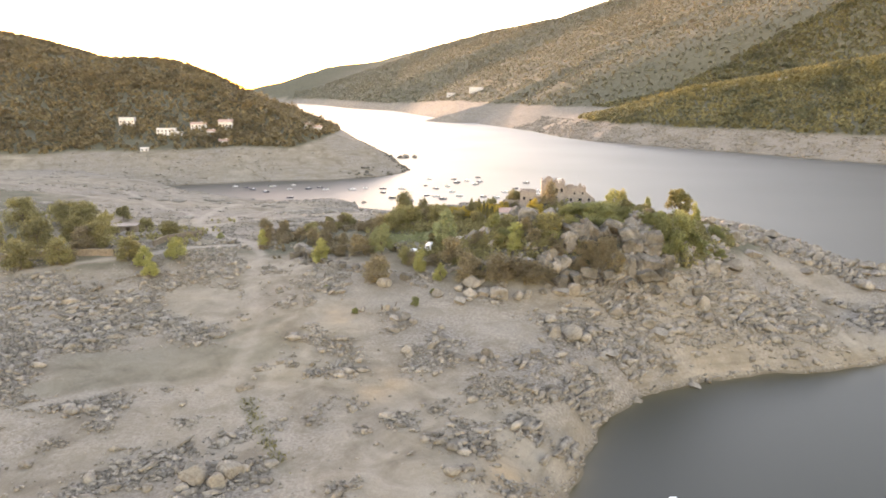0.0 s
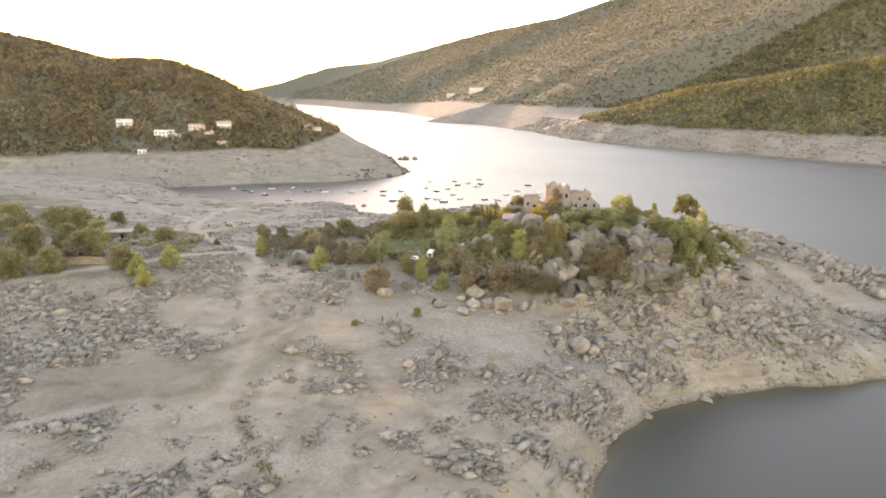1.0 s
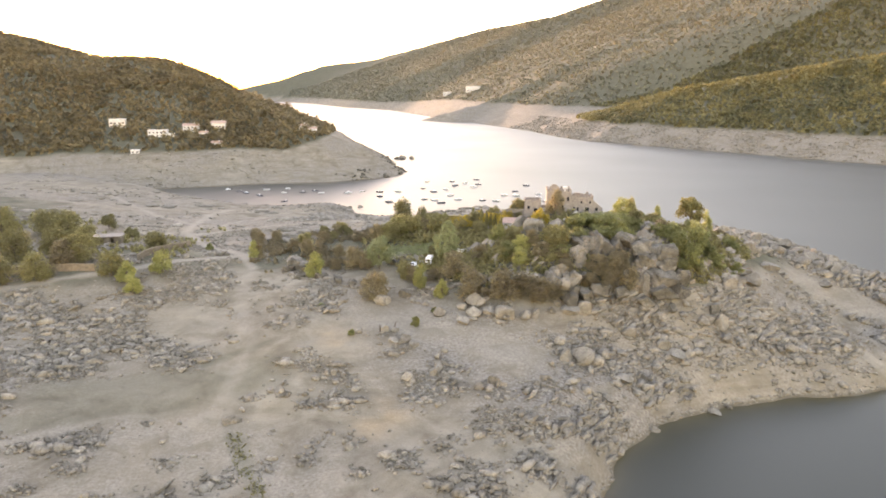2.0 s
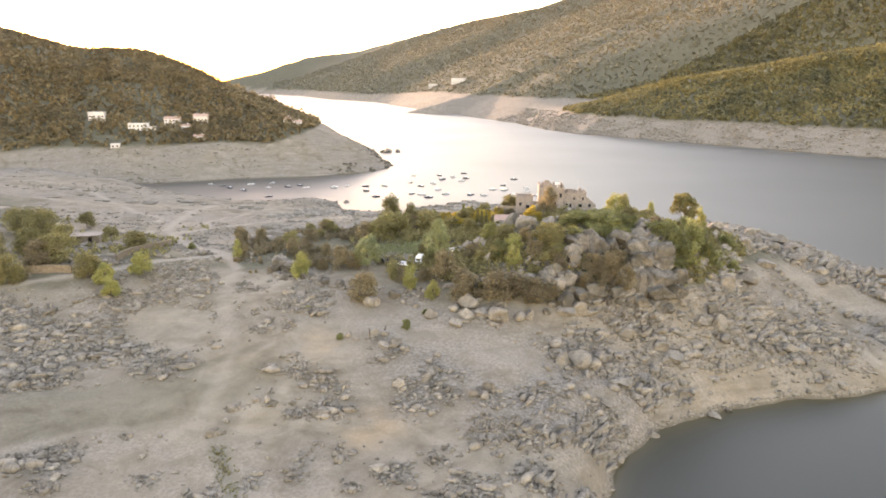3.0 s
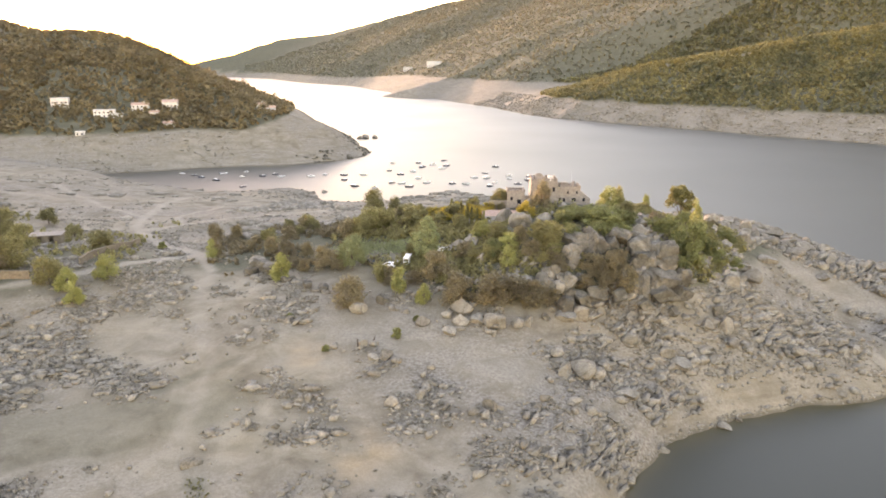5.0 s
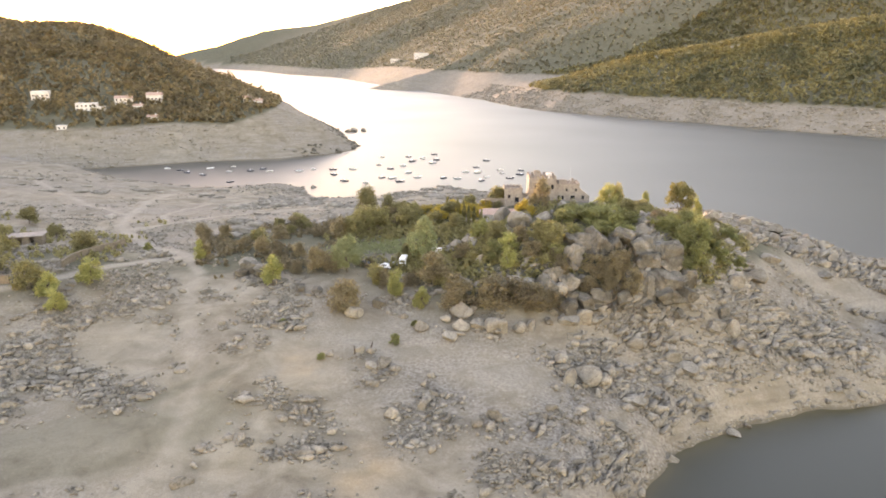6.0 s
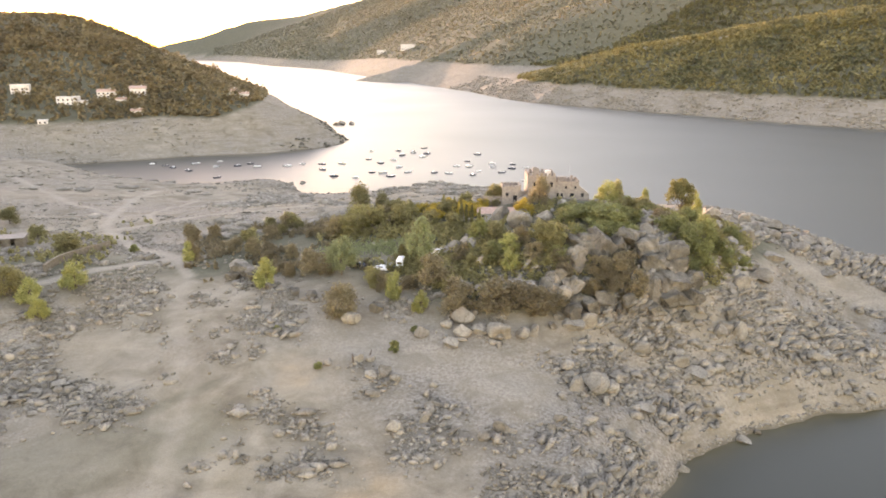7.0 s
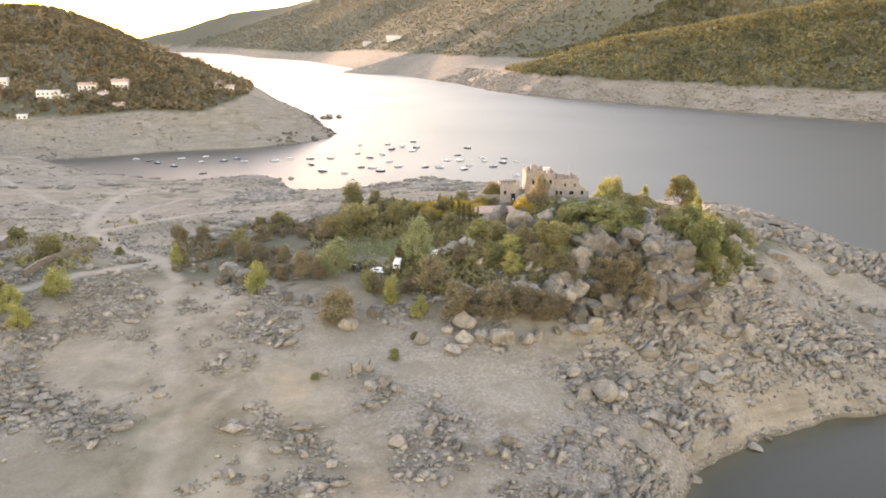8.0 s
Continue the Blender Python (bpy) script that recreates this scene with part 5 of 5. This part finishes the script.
# ---- stone walls by the grove ----
def stone_wall(points, high, label):
    ob = thing("stone_wall", pose(0, 0, 0), label, "wall", "walls by the grove")
    for (ax, ay), (bx, by) in zip(points, points[1:]):
        way = Vector((bx - ax, by - ay, 0))
        n = max(1, round(way.length / 2.5))
        side = Vector((-way.y, way.x, 0)).normalized() * 0.35
        for k in range(n):
            bm = bmesh.new()
            p, q = (Vector((ax, ay, 0)) + way * (k / n)), (Vector((ax, ay, 0)) + way * ((k + 1) / n))
            zp, zq = ground_at(p.x, p.y), ground_at(q.x, q.y)
            v = [bm.verts.new(c) for c in (p - side + Vector((0, 0, zp - 1.5)), q - side + Vector((0, 0, zq - 1.5)), q + side + Vector((0, 0, zq - 1.5)), p + side + Vector((0, 0, zp - 1.5)),
                                           p - side + Vector((0, 0, zp + high)), q - side + Vector((0, 0, zq + high)), q + side + Vector((0, 0, zq + high)), p + side + Vector((0, 0, zp + high)))]
            for f in ((0, 1, 5, 4), (1, 2, 6, 5), (2, 3, 7, 6), (3, 0, 4, 7), (4, 5, 6, 7), (3, 2, 1, 0)):
                bm.faces.new([v[i] for i in f])
            part("wall_stretch", bm, DRY_WALL, ob)


stone_wall([(-150, 226), (-123, 227), (-112, 227.5)], 2.4, "long brown dry-stone retaining wall below the oak grove")
stone_wall([(-104, 241), (-103, 256), (-99, 276)], 2.2, "brown dry-stone wall climbing beside the oak grove")


# ---- ruined hut in the grove ----
hx, hy = -131.0, 277.0
hut = thing("ruined_hut", pose(hx, hy, ground_at(hx, hy), 0, 0, 12), "small ruined stone hut with a flat slab roof in the grove", "hut")
for x0, x1, y0, y1 in ((-5, 5, 2.0, 2.6), (-5, -4.4, -2.6, 2.0), (4.4, 5, -2.6, 2.0), (-4.4, -2.6, -2.6, -2.0), (-1.2, 1.2, -2.6, -2.0), (2.6, 4.4, -2.6, -2.0)):
    part("wall", boxed(x0, y0, -1.5, x1, y1, 2.8, bevel=0.06), DRY_WALL, hut)
part("roof_slab", boxed(-5.5, -3.1, 2.8, 5.5, 3.1, 3.2, bevel=0.08), MASONRY, hut, "flat pale stone slab roof")


# ---- boats ----
def boat(name, paint, cabin, label):
    """A motorboat 6 m long, its waterline at 0."""
    ob = new(name)
    tagged(ob, label, "boat", "moored boats")
    bm = bmesh.new()
    rings = []
    for s, half, low, top in ((-3.0, 0.95, -0.15, 0.75), (-1.5, 1.12, -0.3, 0.78), (0.3, 1.15, -0.3, 0.85), (1.7, 0.85, -0.22, 0.98), (2.6, 0.4, -0.05, 1.1), (3.1, 0.04, 0.35, 1.18)):
        rings.append([bm.verts.new(c) for c in ((s, -half, top), (s, -half * 0.85, top * 0.3), (s, 0, low), (s, half * 0.85, top * 0.3), (s, half, top))])
    for a, b in zip(rings, rings[1:]):
        for k in range(4):
            bm.faces.new((a[k], b[k], b[k + 1], a[k + 1]))
    bm.faces.new(rings[0])
    bmesh.ops.recalc_face_normals(bm, faces=bm.faces)
    hull = part("hull", bm, paint, ob)
    bm = bmesh.new()
    rail = [[bm.verts.new((s, y, z)) for y in (-half, half)] for s, half, z in ((-2.95, 0.9, 0.5), (0.2, 1.05, 0.5), (0.3, 1.1, 0.84), (1.7, 0.8, 0.96), (2.6, 0.36, 1.08), (3.0, 0.03, 1.15))]
    for a, b in zip(rail, rail[1:]):
        bm.faces.new((a[0], b[0], b[1], a[1]))
    part("deck", bm, GELCOAT, ob)
    bm = boxed(-3.45, -0.25, 0.1, -3.0, 0.25, 1.15, bevel=0.08)
    part("outboard_motor", bm, RUBBER, ob, "black outboard motor")
    if cabin:
        bm = boxed(-0.6, -0.85, 0.5, 1.5, 0.85, 1.75, bevel=0.15)
        for v in bm.verts:
            if v.co.z > 1.2:
                v.co.x = v.co.x * 0.8 - 0.1
                v.co.y *= 0.85
        top = part("cabin", bm, GELCOAT, ob)
        part("cabin_window", boxed(-0.4, -0.88, 1.1, 1.0, 0.88, 1.5, bevel=0.03), DARK_OPENING, top)
    else:
        bm = bmesh.new()
        v = [bm.verts.new(c) for c in ((0.5, -0.9, 0.85), (0.9, 0, 0.9), (0.5, 0.9, 0.85), (0.1, -0.8, 1.4), (0.5, 0, 1.45), (0.1, 0.8, 1.4))]
        bm.faces.new((v[0], v[1], v[4], v[3]))
        bm.faces.new((v[1], v[2], v[5], v[4]))
        bmesh.ops.solidify(bm, geom=bm.faces[:], thickness=0.04)
        part("windscreen", bm, DARK_OPENING, ob)
        part("seat", boxed(-1.9, -0.8, 0.5, -1.4, 0.8, 0.95, bevel=0.06), PLASTER, ob)
    return ob


FLEET = [boat("motorboat", GELCOAT, True, "white moored motorboat with a small cabin"), boat("motorboat", GELCOAT, False, "open white moored motorboat with a windscreen"),
         boat("motorboat", NAVY, True, "dark-hulled moored motorboat with a white cabin"), boat("motorboat", NAVY, False, "open dark-hulled moored boat")]
MOORINGS = [(-177, 582), (-165, 573), (-157, 563), (-143, 550), (-145, 581), (-129, 589), (-127, 565), (-117, 521), (-112, 568), (-104, 576), (-97, 564), (-75, 564), (-65, 572), (-50, 570), (-48, 547), (-39, 520),
            (-35, 571), (-24, 512), (-13, 633), (-15, 590), (-6, 571), (-13, 532), (-5, 529), (4, 585), (7, 552), (0, 516), (10, 634), (12, 609), (13, 531), (22, 623), (28, 599), (33, 647), (33, 616), (31, 527),
            (41, 524), (50, 552), (59, 551), (61, 574), (74, 608), (57, 516), (63, 530), (78, 561), (76, 545), (79, 524), (89, 539), (93, 557), (100, 542), (88, 492), (46.5, 122.5)]
rng = np.random.default_rng(12)
for k, (x, y) in enumerate(MOORINGS):
    size = rng.uniform(0.68, 1.0)
    copy_thing(FLEET[(k * 7 + k // 3) % 4], Matrix.LocRotScale((x, y, 0.0), Euler((0, 0, rng.normal(0.05, 0.3) + (math.pi if k % 3 == 0 else 0))), (size, size, size)))
for source in FLEET:
    for ob in (*source.children_recursive, source):
        bpy.data.objects.remove(ob)


# ---- vehicles in the clearing ----
def wheels(parent, base, half, r):
    for x in (-base / 2, base / 2):
        for y in (-half, half):
            bm = bmesh.new()
            tube(bm, (x, y - 0.1, r), (x, y + 0.1, r), r, r, 12)
            tyre = part("wheel", bm, RUBBER, parent)
            bm = bmesh.new()
            tube(bm, (x, y - 0.11, r), (x, y + 0.11, r), r * 0.55, r * 0.55, 10)
            part("rim", bm, STEEL, tyre)


def car(x, y, turn, paint, label):
    ob = thing("car", pose(x, y, ground_at(x, y) + 0.02, 0, 0, turn), label, "car", "vehicles in the clearing")
    bm = bmesh.new()
    outline = [(-2.1, 0.3), (-2.15, 0.85), (-1.5, 0.95), (-1.0, 1.42), (0.5, 1.45), (1.15, 0.98), (2.0, 0.85), (2.1, 0.3)]
    sides = [[bm.verts.new((px, s * (0.85 if pz < 1 else 0.68), pz)) for px, pz in outline] for s in (-1, 1)]
    for k in range(len(outline)):
        j = (k + 1) % len(outline)
        bm.faces.new((sides[0][k], sides[0][j], sides[1][j], sides[1][k]))
    bm.faces.new(sides[0])
    bm.faces.new(sides[1][::-1])
    bmesh.ops.recalc_face_normals(bm, faces=bm.faces)
    bmesh.ops.bevel(bm, geom=bm.edges[:], offset=0.05, segments=1, affect="EDGES")
    part("body", bm, paint, ob)
    for s in (-1, 1):
        part("side_window", boxed(-0.9, s * 0.78 - 0.06, 1.0, 0.6, s * 0.78 + 0.06, 1.32), DARK_OPENING, ob)
    bm = bmesh.new()
    v = [bm.verts.new(c) for c in ((0.62, -0.62, 1.42), (0.62, 0.62, 1.42), (1.17, 0.72, 1.02), (1.17, -0.72, 1.02))]
    bm.faces.new(v)
    bmesh.ops.solidify(bm, geom=bm.faces[:], thickness=-0.03)
    part("windscreen", bm, DARK_OPENING, ob)
    wheels(ob, 2.6, 0.78, 0.32)


def van(x, y, turn, label):
    ob = thing("van", pose(x, y, ground_at(x, y) + 0.02, 0, 0, turn), label, "van", "vehicles in the clearing")
    bm = boxed(-2.6, -0.95, 0.35, 2.5, 0.95, 2.7, bevel=0.15)
    for v in bm.verts:
        if v.co.x > 2 and v.co.z > 1.4:
            v.co.x -= 0.7
    part("body", bm, CAR_WHITE, ob)
    part("windscreen", boxed(1.95, -0.8, 1.45, 2.32, 0.8, 2.1), DARK_OPENING, ob)
    part("rear_window", boxed(-2.63, -0.6, 1.5, -2.55, 0.6, 2.1), DARK_OPENING, ob)
    wheels(ob, 3.2, 0.88, 0.36)


def trailer(x, y, turn, label):
    ob = thing("trailer", pose(x, y, ground_at(x, y) + 0.02, 0, 0, turn), label, "trailer", "vehicles in the clearing")
    part("box", boxed(-1.3, -0.8, 0.5, 1.3, 0.8, 1.5, bevel=0.04), STEEL, ob)
    part("drawbar", boxed(1.3, -0.05, 0.5, 2.3, 0.05, 0.6), STEEL, ob)
    wheels(ob, 0.9, 0.85, 0.3)


van(-4.8, 237.5, 78, "white camper van parked in the clearing")
car(-10.4, 237.2, 150, CAR_WHITE, "white car parked in the clearing")
trailer(-7.6, 237.6, 20, "grey metal trailer parked between white vehicles")
car(-16.4, 241.0, 120, CAR_DARK, "dark car parked at the clearing's edge")
van(4.0, 238.0, 165, "white van half hidden by shrubs")
car(7.2, 238.5, 170, CAR_WHITE, "white car half hidden by shrubs")
